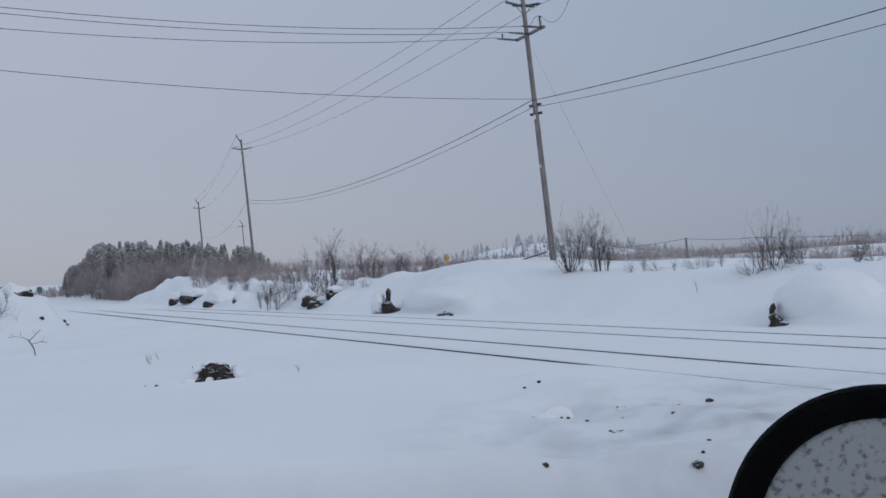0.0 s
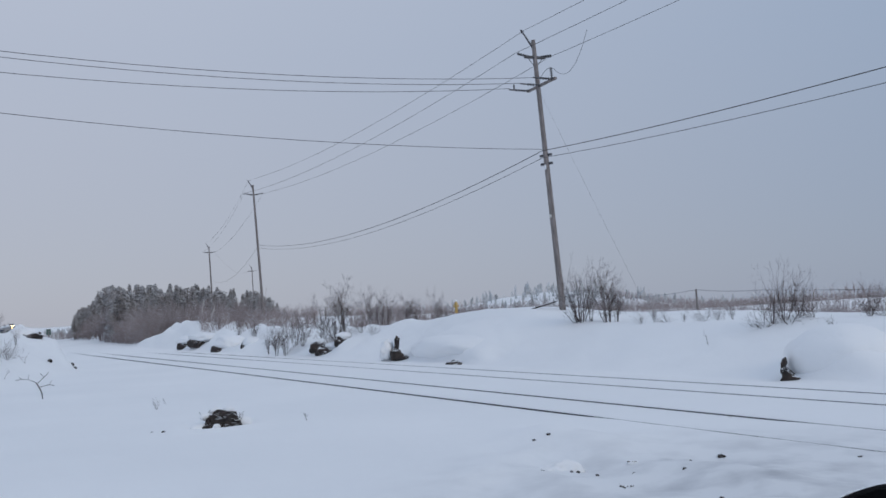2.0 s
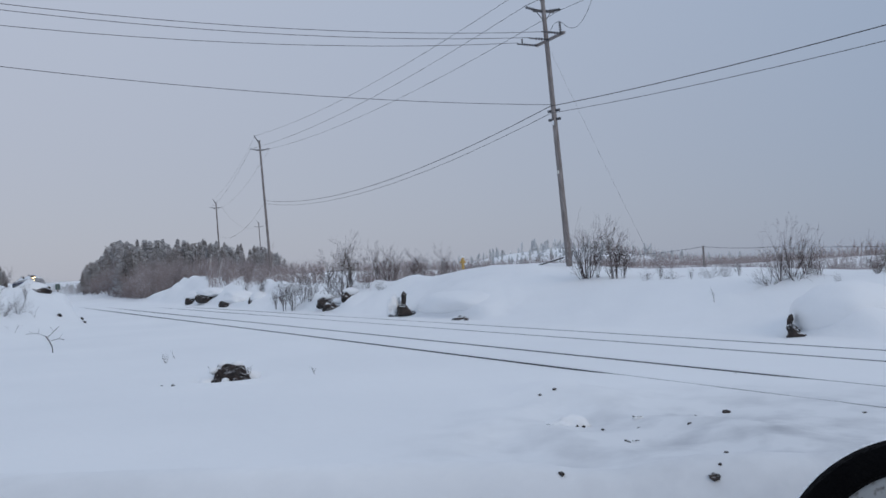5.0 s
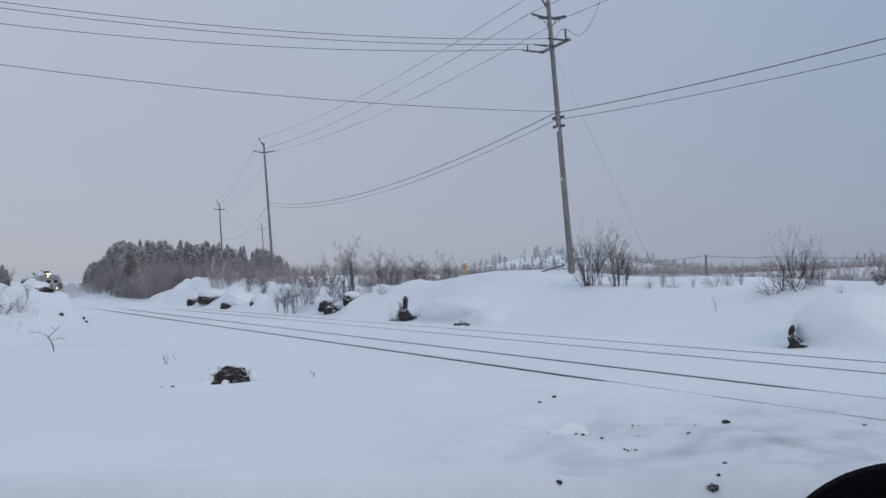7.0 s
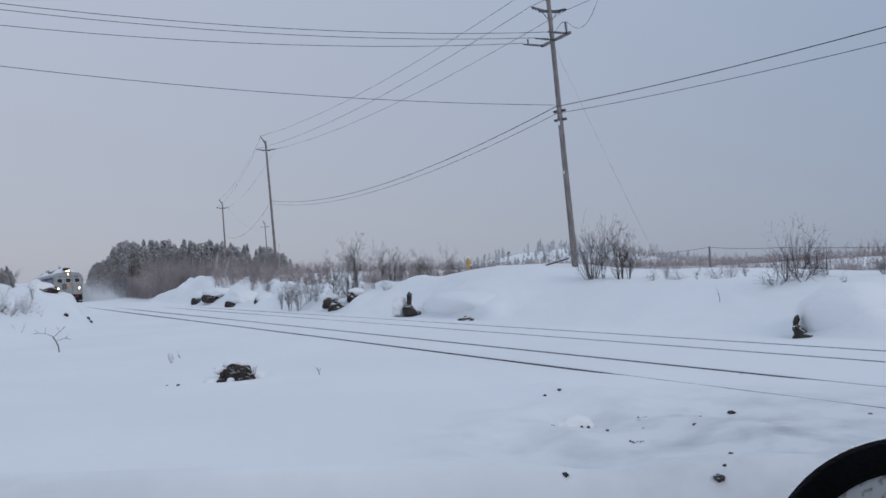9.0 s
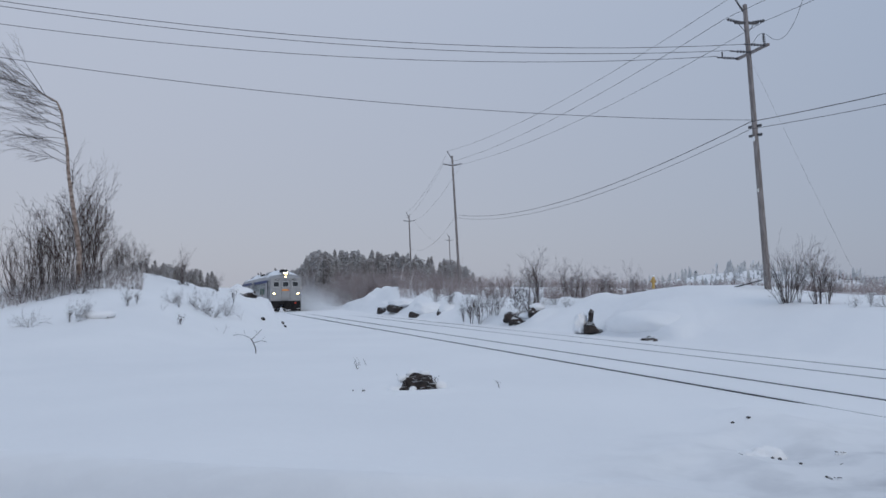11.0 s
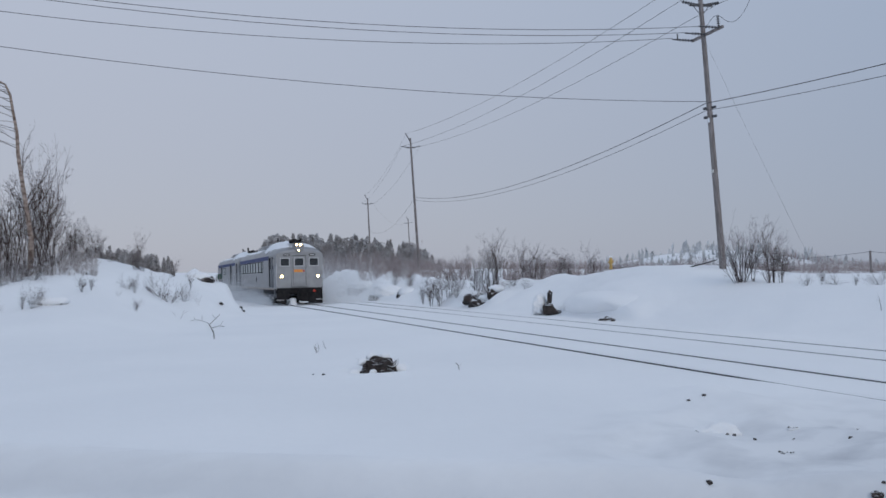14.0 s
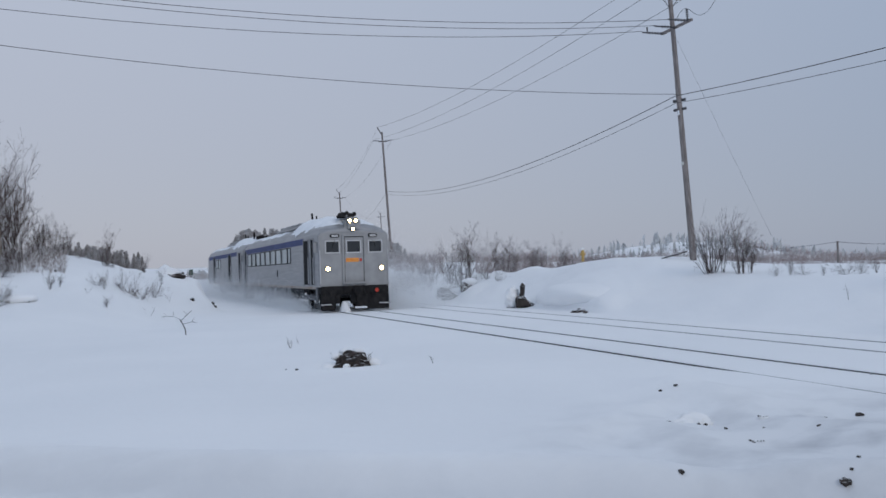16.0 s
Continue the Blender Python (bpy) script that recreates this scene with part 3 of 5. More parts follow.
# the near bank
NEARB = "leafless shrub with snow on its twigs on the near bank"
for i, (az, d, h, k, w) in enumerate((
        (-5.2, 46, 6.1, 1, 0.7), (-4.7, 46.5, 4.9, 1, 0.75), (-5.6, 47, 4.6, 1, 0.8), (-7.0, 46, 5.0, 1, 0.8), (-7.7, 47, 4.6, 1, 0.9), (-6.5, 45, 3.9, 1, 0.9), (-8.5, 46, 4.4, 0, 0.6), (-9.3, 46, 4.0, 0, 0.7), (-7.3, 44.5, 3.0, 0, 0.6),
        (-8.2, 44, 2.6, 0, 0.7), (-6.2, 43.5, 2.0, 0, 0.8), (-5.4, 43.5, 1.7, 0, 0.9), (-4.8, 43, 1.4, 2, 0.9), (-6.8, 42.5, 1.2, 2, 1.0), (-7.8, 42.5, 1.2, 2, 1.0), (-5.8, 42, 1.0, 2, 1.0), (-8.8, 43, 1.4, 2, 0.9),
        (-4.2, 49, 1.8, 1, 1.0), (-3.8, 50, 2.2, 1, 0.9), (-3.4, 51, 1.9, 1, 0.9), (-3.05, 50, 2.3, 1, 0.8), (-2.6, 51, 1.7, 1, 1.0), (-2.1, 52, 1.4, 1, 1.0), (-4.4, 46.5, 1.0, 2, 1.0), (-3.6, 47.5, 0.9, 2, 1.1), (-2.8, 49, 0.8, 2, 1.1), (-1.6, 51, 0.8, 2, 1.1),
        (-0.15, 50, 2.3, 1, 0.8), (-0.3, 49, 1.4, 2, 0.7), (0.2, 49.5, 1.2, 2, 0.7), (1.9, 50, 1.1, 1, 1.0), (-0.7, 41, 0.75, 2, 0.8), (-0.3, 40.5, 0.8, 1, 1.0), (0.7, 42, 1.2, 2, 0.7), (1.2, 41.3, 1.2, 2, 0.8), (1.7, 41, 0.95, 2, 0.9), (2.4, 42.5, 0.95, 2, 0.9), (2.9, 47, 0.9, 1, 1.0),
        (-3.2, 39, 0.7, 1, 1.1), (-2.7, 39.5, 0.6, 1, 1.1), (-5.9, 36, 0.95, 2, 0.7), (-5.4, 36.4, 0.8, 1, 1.0), (-6.4, 36, 0.8, 1, 1.1), (-8.5, 36, 0.8, 2, 0.9), (-0.2, 37, 0.5, 1, 0.9))):
    x, y = polar(az, d)
    shrub(x, y, h, k, i + 3, w, NEARB)


def swept(rng, segs, p, d, length, r, depth, pull):
    """A branch that the wind has combed to one side."""
    n = 6
    for i in range(n):
        d = (d + pull * 0.16 + Vector((rng.uniform(-0.1, 0.1), rng.uniform(-0.1, 0.1), rng.uniform(-0.1, 0.1)))).normalized()
        q = p + d * (length / n)
        segs.append((p, q, r * (1 - 0.8 * i / n), r * (1 - 0.8 * (i + 1) / n)))
        if depth > 0 and i > 0:
            for _ in range(2):
                if rng.random() < 0.75:
                    side = d.orthogonal().normalized()
                    side.rotate(Matrix.Rotation(rng.uniform(0, 6.28), 3, d))
                    swept(rng, segs, q, (d + side * rng.uniform(0.3, 0.7)).normalized(), length * rng.uniform(0.28, 0.5), max(r * 0.55, 0.005), depth - 1, pull)
        p = q


def birch():
    """The tall wind-bent birch on the near bank."""
    x, y = polar(-5.9, 44.0)
    rng = random.Random(5)
    base = Empty("birch_tree", (x, y, H(x, y)))
    side = Vector((-math.sin(radians(-5.8)), -math.cos(radians(-5.8)), 0))  # leans away from the tracks
    prof = [(0, 0), (-0.03, 1.8), (0.13, 2.9), (0.3, 4.2), (0.46, 5.35), (0.51, 6.45), (0.65, 7.3), (0.76, 8.05), (0.95, 8.5), (1.46, 8.78), (2.03, 9.05), (2.6, 9.25)]
    pts = [side * a + Vector((0, 0, b - 0.2)) for a, b in prof]
    rad = [0.135, 0.115, 0.10, 0.088, 0.078, 0.068, 0.06, 0.054, 0.044, 0.032, 0.02, 0.008]
    V, F = tubes([(a, b, r, s) for a, b, r, s in zip(pts, pts[1:], rad, rad[1:])], 8)
    raw("trunk", V, F, BIRCH, base, "pale peeling birch trunk", True)
    segs = []
    for i in range(30):
        f = 4.2 + 6.6 * (i + rng.random()) / 30
        k = int(f)
        p = pts[k].lerp(pts[k + 1], f - k)
        up = rng.uniform(0.15, 0.6) if f < 8 else rng.uniform(0.2, 1.5)
        d = (side * rng.uniform(0.6, 1.1) + Vector((rng.uniform(-0.5, 0.5), 0, up))).normalized()
        swept(rng, segs, p, d, rng.uniform(1.2, 2.6), 0.017, 2, side * 0.5 + Vector((0, 0, 0.1 if f > 8 else -0.1)))
    for i in range(9):
        f = rng.uniform(0.8, 3.6)
        k = int(f)
        p = pts[k].lerp(pts[k + 1], f - k)
        a = rng.uniform(0, 6.28)
        grow(rng, segs, p, Vector((math.cos(a), math.sin(a), 1.3)).normalized(), rng.uniform(0.9, 1.9), 0.022, 2, 0.15, 0.08, 5, 3, 0.6)
    V, F = tubes(segs)
    raw("crown", V, F, BIRCH_TWIG, base, "bare twigs swept to one side")
    tagged(base, "tall bare birch bent by wind on the snowy bank", "tree")


birch()


def conifer_mesh(seed, pine=False):
    """Crown of many drooping tufts with gaps, one metre high."""
    rng = random.Random(seed)
    V, F = [], []
    n = 460
    for i in range(n):
        f = rng.random() ** 0.8
        zz = 0.16 + 0.84 * f if not pine else 0.34 + 0.64 * f
        rmax = (0.19 * (1 - f) ** 0.9 + 0.006) * rng.uniform(0.6, 1.25) if not pine else 0.25 * math.sqrt(max(0.02, 1 - (1.75 * (f - 0.42)) ** 2)) * rng.uniform(0.7, 1.1)
        a = rng.choice([k * 0.9 for k in range(7)]) + rng.gauss(0, 0.35)
        rr = rmax * math.sqrt(rng.random())
        c = Vector((rr * math.cos(a), rr * math.sin(a), zz))
        out = Vector((math.cos(a), math.sin(a), rng.uniform(-0.5, 0.3))).normalized()
        w = Vector((-math.sin(a), math.cos(a), 0))
        s = rng.uniform(0.016, 0.044) * (1.1 - 0.55 * f)
        k = len(V)
        V += [c - w * s * 0.6, c + w * s * 0.6, c + out * s * 1.5, c + out * s * 0.4 + Vector((0, 0, s * 0.8)), c - Vector((0, 0, s * 0.5))]
        F += [(k, k + 2, k + 3), (k + 2, k + 1, k + 3), (k, k + 4, k + 2), (k + 1, k + 2, k + 4)]
    me = bpy.data.meshes.new("crown")
    me.from_pydata([tuple(v) for v in V], [], F)
    return me


CROWNS = [conifer_mesh(s, s == 3) for s in range(1, 8)]
# far crowns take the material that is paled for haze
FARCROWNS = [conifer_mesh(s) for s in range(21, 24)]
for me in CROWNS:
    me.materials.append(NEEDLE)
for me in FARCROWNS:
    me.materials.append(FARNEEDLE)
TRUNK = bpy.data.meshes.new("trunk")
tv, tf = tubes([(Vector((0, 0, -0.1)), Vector((0, 0, 0.5)), 0.018, 0.014), (Vector((0, 0, 0.5)), Vector((0, 0, 0.95)), 0.014, 0.004)], 6)
TRUNK.from_pydata([tuple(v) for v in tv], [], tf)
TRUNK.materials.append(BARK)


def conifer(x, y, h, seed, crowns=CROWNS, wide=1.0, label="dark evergreen tree with snow on its boughs", group="evergreens of the wooded hill"):
    base = Empty("conifer", (x, y, H(x, y)))
    base.scale = (h * wide, h * wide, h)
    base.rotation_euler = (0, 0, seed * 2.4)
    for nm, me in (("trunk", TRUNK), ("crown", crowns[seed % len(crowns)])):
        ob = new(nm, me)
        ob.parent = base
    return tagged(base, label, "tree", group)


def woods():
    rng = random.Random(9)
    k = 0
    # wooded hill beyond the tracks: bearing by bearing, several trees deep
    for i in range(250):
        az = rng.uniform(5.9, 17.6) if i % 4 else rng.uniform(5.9, 9.0)
        d = rng.uniform(120, 165) if az > 8.3 else rng.uniform(158, 215)
        x, y = polar(az, d)
        if y < 16.2:
            continue
        e = 0.0445 * min(1, 0.3 + 0.7 * (az - 5.8) / 1.9) - 0.0026 * max(0, az - 12.2) - 0.012 * max(0, az - 17.0)
        h = (e + rng.uniform(-0.013, 0.003)) * d + 1.73 - H(x, y)
        conifer(x, y, max(2.5, h), k, wide=rng.uniform(0.9, 1.3))
        k += 1
    for az, d, e in ((19.7, 105, 0.0175), (19.5, 112, 0.011), (17.6, 110, 0.022), (18.0, 116, 0.017)):
        x, y = polar(az, d)
        conifer(x, y, e * d + 1.73 - H(x, y), k, CROWNS, 1.0)
        k += 1
    for i in range(95):
        az, d = rng.uniform(-4.2, 3.0), rng.uniform(170, 230)
        x, y = polar(az, d)
        if y > 6.0:
            continue
        e = 0.035 - 0.0036 * (az + 1.6) if az > -1.6 else 0.035
        conifer(x, y, max(2.0, (e + rng.uniform(-0.009, 0.002)) * d + 1.73 - H(x, y)), k, CROWNS, 1.0, "frosted evergreen tree behind the near bank", "evergreens behind the near bank")
        k += 1
    for i in range(18):
        az, d = rng.uniform(29, 38), rng.uniform(225, 290)
        x, y = polar(az, d)
        conifer(x, y, rng.uniform(0.9, 2.2), k, FARCROWNS, rng.uniform(2.2, 3.4), "frosted evergreen tree, pale for haze, on the distant snowy hill", "evergreens of the distant hill")
        k += 1


woods()


def scrub(name, spots, label, material, sticks, hmin, hmax, seed, r=0.02):
    """Uncountable bare brush: many thin forked stems."""
    rng = random.Random(seed)
    segs = []
    xy = np.array([polar(*spots(rng)) for _ in range(sticks)])
    xy = xy[(xy[:, 1] < 3.0) | (xy[:, 1] > 16.5)]   # nothing grows on the tracks
    for (x, y), z in zip(xy, height(xy[:, 0], xy[:, 1])):
        h = rng.uniform(hmin, hmax)
        p = Vector((x, y, z - 0.2))
        d0 = Vector((rng.uniform(-0.25, 0.25), rng.uniform(-0.25, 0.25), 1)).normalized()
        q = p + d0 * h * 0.5
        segs.append((p, q, r, r * 0.7))
        for _ in range(9):
            d1 = (d0 * 0.7 + Vector((rng.uniform(-0.9, 0.9), rng.uniform(-0.9, 0.9), 0.1))).normalized()
            s = p.lerp(q, rng.uniform(0.2, 1.0))
            segs.append((s, s + d1 * h * rng.uniform(0.15, 0.42), r * 0.5, r * 0.12))
    V, F = tubes(segs)
    return tagged(raw(name, V, F, material), label, "brush", kind="stuff")


scrub("hill_brush", lambda g: (g.uniform(6.4, 18.0), g.uniform(100, 128)), "grey-brown leafless brush in front of the wooded hill", THICKET, 3200, 1.0, 2.6, 1, 0.02)
scrub("bank_brush", lambda g: (g.uniform(13.0, 20.0), g.uniform(74, 98)), "bare frosted brush behind the far bank", THICKET, 700, 1.0, 2.4, 2, 0.016)
scrub("plain_brush", lambda g: (g.uniform(22, 63), g.uniform(66, 135)), "low frosted brush across the open snow", THICKET, 9500, 0.9, 2.3, 3, 0.017)
scrub("far_plain_brush", lambda g: (g.uniform(37.5, 66), g.uniform(140, 330)), "pale brush over the far plain", THICKET, 5000, 1.8, 4.2, 7, 0.045)
scrub("ridge_brush", lambda g: (g.uniform(-11, -2.4), g.uniform(42.5, 51)), "snow-laden undergrowth at the foot of the birch", FROST, 1100, 0.4, 1.3, 4, 0.012)
scrub("distant_brush", lambda g: (g.uniform(-3, 8), g.uniform(150, 330)), "pale frosted brush in the distance", THICKET, 1500, 1.5, 4.0, 6, 0.03)


def hill_shrubs():
    """Bare birches and alders that stand before the evergreens."""
    rng = random.Random(17)
    for i in range(230):
        az = rng.uniform(6.0, 18.6)
        d = (rng.uniform(125, 165) if az < 8 else rng.uniform(98, 125)) if az < 13 else rng.uniform(76, 112)
        x, y = polar(az, d)
        if y < 16.2:
            continue
        e = 0.038 * min(1, 0.3 + 0.7 * (az - 5.8) / 2.2) - 0.0030 * max(0, az - 13.0)
        top = max(1.4, e * d + 1.73 - H(x, y))
        ob = shrub(x, y, top * rng.uniform(0.5, 0.97), 3, i, rng.uniform(0.55, 0.85), "grey-brown leafless tree in front of the wooded hill", 0.0, "bare_tree", "tree")
        ob["group"] = "bare trees of the wooded hill"
    for az, d, e in ((16.75, 92, 0.041), (15.2, 90, 0.033), (13.8, 88, 0.030)):
        x, y = polar(az, d)
        ob = shrub(x, y, e * d + 1.73 - H(x, y), 3, int(az), 0.45, "slim leafless tree beside the power line", 0.0, "bare_tree", "tree")
        ob["group"] = "bare trees of the wooded hill"
    for i in range(130):
        az, d = rng.uniform(22, 62), rng.uniform(66, 112)
        x, y = polar(az, d)
        ob = shrub(x, y, rng.uniform(1.2, 2.3), 3, i, rng.uniform(0.8, 1.2), "low frosted shrub on the open snow")
        ob["group"] = "low shrubs on the open snow"


hill_shrubs()


def far_treeline():
    rng = random.Random(31)
    V, F = [], []
    xy = np.array([polar(rng.uniform(-30, 75), rng.uniform(230, 420)) for _ in range(2600)])
    xy = xy[(xy[:, 1] < 0.0) | (xy[:, 1] > 20.0)]
    for (x, y), z0 in zip(xy, height(xy[:, 0], xy[:, 1]) - 0.5):
        h = rng.uniform(1.5, 4)
        for j in range(4):
            k = len(V)
            a, w = rng.uniform(0, 3.14), h * rng.uniform(0.12, 0.2)
            dx, dy = w * math.cos(a), w * math.sin(a)
            b = z0 + h * 0.22 * j
            V += [(x - dx, y - dy, b), (x + dx, y + dy, b), (x + rng.uniform(-.3, .3), y + rng.uniform(-.3, .3), b + h * 0.45), (x - dy, y + dx, b)]
            F += [(k, k + 1, k + 2), (k + 1, k + 3, k + 2), (k + 3, k, k + 2)]
    tagged(raw("far_woods", V, F, FARNEEDLE), "frosted woods along the horizon, pale for haze", "woods", kind="stuff")


far_treeline()


# ---- the train ----
STAINLESS = mat("dull_stainless", (0.27, 0.275, 0.285), 0.45, 0.35, (0.36, 0.36, 0.37), 1.3, 0.06, 30, stretch=(0.4, 1, 8))
FRONT_GREY = mat("grey_end_paint", (0.285, 0.287, 0.29), 0.5, 0.1, (0.345, 0.345, 0.35), 2.2, 0.05, 20)
BLUE = mat("blue_stripe_paint", (0.025, 0.04, 0.135), 0.6, 0, (0.045, 0.065, 0.19), 1.2, spec=0.25)
BLACK = mat("black_iron", (0.012, 0.012, 0.014), 0.7, 0.1, (0.03, 0.028, 0.028), 5, 0.4, 20, spec=0.12)
GLASS = mat("dark_window_glass", (0.02, 0.024, 0.03), 0.08, 0, (0.035, 0.04, 0.045), 2)
# gasket black, also used where doorways and the end door's recess are shaded
RUBBER_AND_SHADE = mat("gasket_and_shade", (0.018, 0.018, 0.02), 0.8, spec=0.08)
TRIM = mat("bright_window_trim", (0.6, 0.6, 0.61), 0.35, 0.6)
LIT = mat("lit_headlight", (1.0, 0.72, 0.36), 0.3, emit=11.0)
ORANGE = mat("orange_emblem", (0.75, 0.23, 0.03), 0.5, 0, (0.8, 0.32, 0.06), 9)
RED = mat("red_marker_lens", (0.5, 0.04, 0.02), 0.3)
RUST = mat("salt_streaked_sill", (0.28, 0.2, 0.15), 0.7, 0.1, (0.42, 0.38, 0.34), 3, stretch=(0.5, 1, 1))
CAKED = mat("caked_snow", (0.80, 0.82, 0.85), 0.85, 0, (0.86, 0.875, 0.9), 2, 0.6, 6)
FRAMEGREY = mat("frosted_underframe", (0.06, 0.06, 0.065), 0.8, 0.1, (0.3, 0.31, 0.33), 1.5, 0.4, 9)

HW, LEN = 1.525, 22.2


def section(crown, shoulder=3.24):
    """Half-open outline of the car body across the track, from sill over the roof to sill."""
    pts = [(-HW, 1.05), (-HW, 2.0), (-HW, shoulder)]
    for i in range(1, 8):
        a = math.pi * i / 8
        pts.append((-HW * math.cos(a) * (0.97 if i in (1, 7) else 1), shoulder + (crown - shoulder) * math.sin(a) ** 0.75))
    return pts + [(HW, shoulder), (HW, 2.0), (HW, 1.05)]


def shell(parent, mirror_end=False):
    bm = bmesh.new()
    rings = []
    for x, c, sh in ((0.0, 3.40, 3.20), (-0.06, 3.52, 3.24), (-0.35, 3.72, 3.24), (-0.9, 3.84, 3.24), (-2.0, 3.86, 3.24), (-LEN + 0.9, 3.84, 3.24), (-LEN, 3.5, 3.2)):
        rings.append([bm.verts.new((x, a * (0.985 if x == 0 else 1), b)) for a, b in section(c, sh)])
    n = len(rings[0])
    for r0, r1 in zip(rings, rings[1:]):
        for i in range(n):
            bm.faces.new((r0[i], r0[(i + 1) % n], r1[(i + 1) % n], r1[i]))
    bm.faces.new(rings[0])
    bm.faces.new(rings[-1])
    bmesh.ops.recalc_face_normals(bm, faces=bm.faces[:])
    return part("body", bm, STAINLESS, parent, "ribbed dull stainless steel body")


def framed_window(parent, x, y0, y1, z0, z1, trim=TRIM):
    """A window in an end wall: rim, gasket and dark pane."""
    bm = bmesh.new()
    t = 0.045
    for a, b, c, d in ((y0 - t, y1 + t, z1, z1 + t), (y0 - t, y1 + t, z0 - t, z0), (y0 - t, y0, z0, z1), (y1, y1 + t, z0, z1)):
        box(x - 0.02, x + 0.035, a, b, c, d, 0.008, bm)
    w = part("window", bm, trim, parent, "bright metal window rim")
    part("pane", box(x - 0.015, x + 0.012, y0 + 0.003, y1 - 0.003, z0 + 0.003, z1 - 0.003), GLASS, w, "dark glass")
    return w


def side_window(parent, s, width, z0, z1, side):
    y = side * HW
    t = 0.04
    bm = bmesh.new()
    o, i = y + side * 0.03, y - side * 0.01
    a, b = min(o, i), max(o, i)
    for x0, x1, c, d in ((-s - width / 2 - t, -s + width / 2 + t, z1, z1 + t), (-s - width / 2 - t, -s + width / 2 + t, z0 - t, z0), (-s - width / 2 - t, -s - width / 2, z0, z1), (-s + width / 2, -s + width / 2 + t, z0, z1)):
        box(x0, x1, a, b, c, d, 0.006, bm)
    w = part("window", bm, RUBBER_AND_SHADE, parent, "dark gasketed side window")
    o = y + side * 0.012
    a, b = min(o, i), max(o, i)
    part("pane", box(-s - width / 2 + 0.003, -s + width / 2 - 0.003, a, b, z0 + 0.003, z1 - 0.003), PALEGLASS, w)
    return w


# pale base colour stands for the sky mirrored in the side panes
PALEGLASS = mat("painted_sky_glass", (0.34, 0.38, 0.38), 0.3, 0.0, (0.5, 0.53, 0.53), 0.8)


def lens(parent, x, y, z, r, name="headlight"):
    bm = rod((x - 0.03, y, z), (x + 0.035, y, z), r + 0.03, sides=20)
    h = part(name, bm, RUBBER_AND_SHADE, parent, "round lamp in a dark rim")
    bm = bmesh.new()
    bmesh.ops.create_uvsphere(bm, u_segments=16, v_segments=8, radius=r)
    bmesh.ops.transform(bm, verts=bm.verts, matrix=Matrix.Translation((x + 0.035, y, z)) @ Matrix.Diagonal((0.25, 1, 1, 1)))
    part("lamp_glass", bm, LIT, h, "glowing warm lamp glass", True)
    return h


def bars(parent, name, x, y0, y1, z0, z1, material, n=4):
    """A line of writing that cannot be read, as plain blocks."""
    bm = bmesh.new()
    w = (y1 - y0) / n
    for i in range(n):
        box(x, x + 0.006, y0 + w * i + w * 0.14, y0 + w * (i + 1) - w * 0.14, z0, z1, 0, bm)
    return part(name, bm, material, parent)


def roof_snow(parent, x0, x1, seed, thick=0.22, half=1.15, base=3.62):
    rng = random.Random(seed)
    nx, ny = max(6, int((x0 - x1) / 0.35)), 12
    V, F = [], []
    for i in range(nx + 1):
        for j in range(ny + 1):
            fx, fy = i / nx, j / ny * 2 - 1
            x = x0 + (x1 - x0) * fx
            wob = 1 + 0.16 * noise.noise(Vector((x * 0.9, fy * 2, seed)))
            y = fy * half * wob
            fall = max(0.0, 1 - abs(fy) ** 3) * min(1, 5 * fx + 0.05, 5 * (1 - fx) + 0.05)
            roof = 3.24 + 0.61 * max(0, 1 - (y / HW) ** 2) ** 0.4
            if x > -0.9:
                roof -= 0.13 * (x + 0.9) / 0.55
            z = roof - 0.03 + thick * fall * (0.8 + 0.5 * noise.noise(Vector((x * 0.6, y * 1.1, seed + 3.0))))
            V.append((x, y, z))
    for i in range(nx):
        for j in range(ny):
            a = i * (ny + 1) + j
            F.append((a, a + 1, a + ny + 2, a + ny + 1))
    return raw("roof_snow", V, F, CAKED, parent, "thick snow lying on the roof", True)


WHEELS = []


def truck(parent, s):
    t = part("truck", box(-s - 1.75, -s + 1.75, -1.12, -0.98, 0.42, 0.62, 0.03), FRAMEGREY, parent, "dark frosted wheel truck")
    box_bm = box(-s - 1.75, -s + 1.75, 0.98, 1.12, 0.42, 0.62, 0.03)
    box(-s - 0.35, -s + 0.35, -1.0, 1.0, 0.4, 0.7, 0.03, box_bm)
    part("bolster", box_bm, FRAMEGREY, t)
    for dx in (-1.3, 1.3):
        bm = bmesh.new()
        rod((0, -0.85, 0), (0, 0.85, 0), 0.08, sides=8, bm=bm)
        for sy in (-0.75, 0.75):
            rod((0, sy - 0.065, 0), (0, sy + 0.065, 0), 0.42, sides=20, bm=bm)
            rod((0, sy * 1.09 - 0.02, 0), (0, sy * 1.09 + 0.02, 0), 0.16, sides=6, bm=bm)
        w = part("wheelset", bm, BLACK, parent, "steel wheels on an axle")
        w.location = (-s + dx, 0, 0.42)
        WHEELS.append((w, -s + dx))


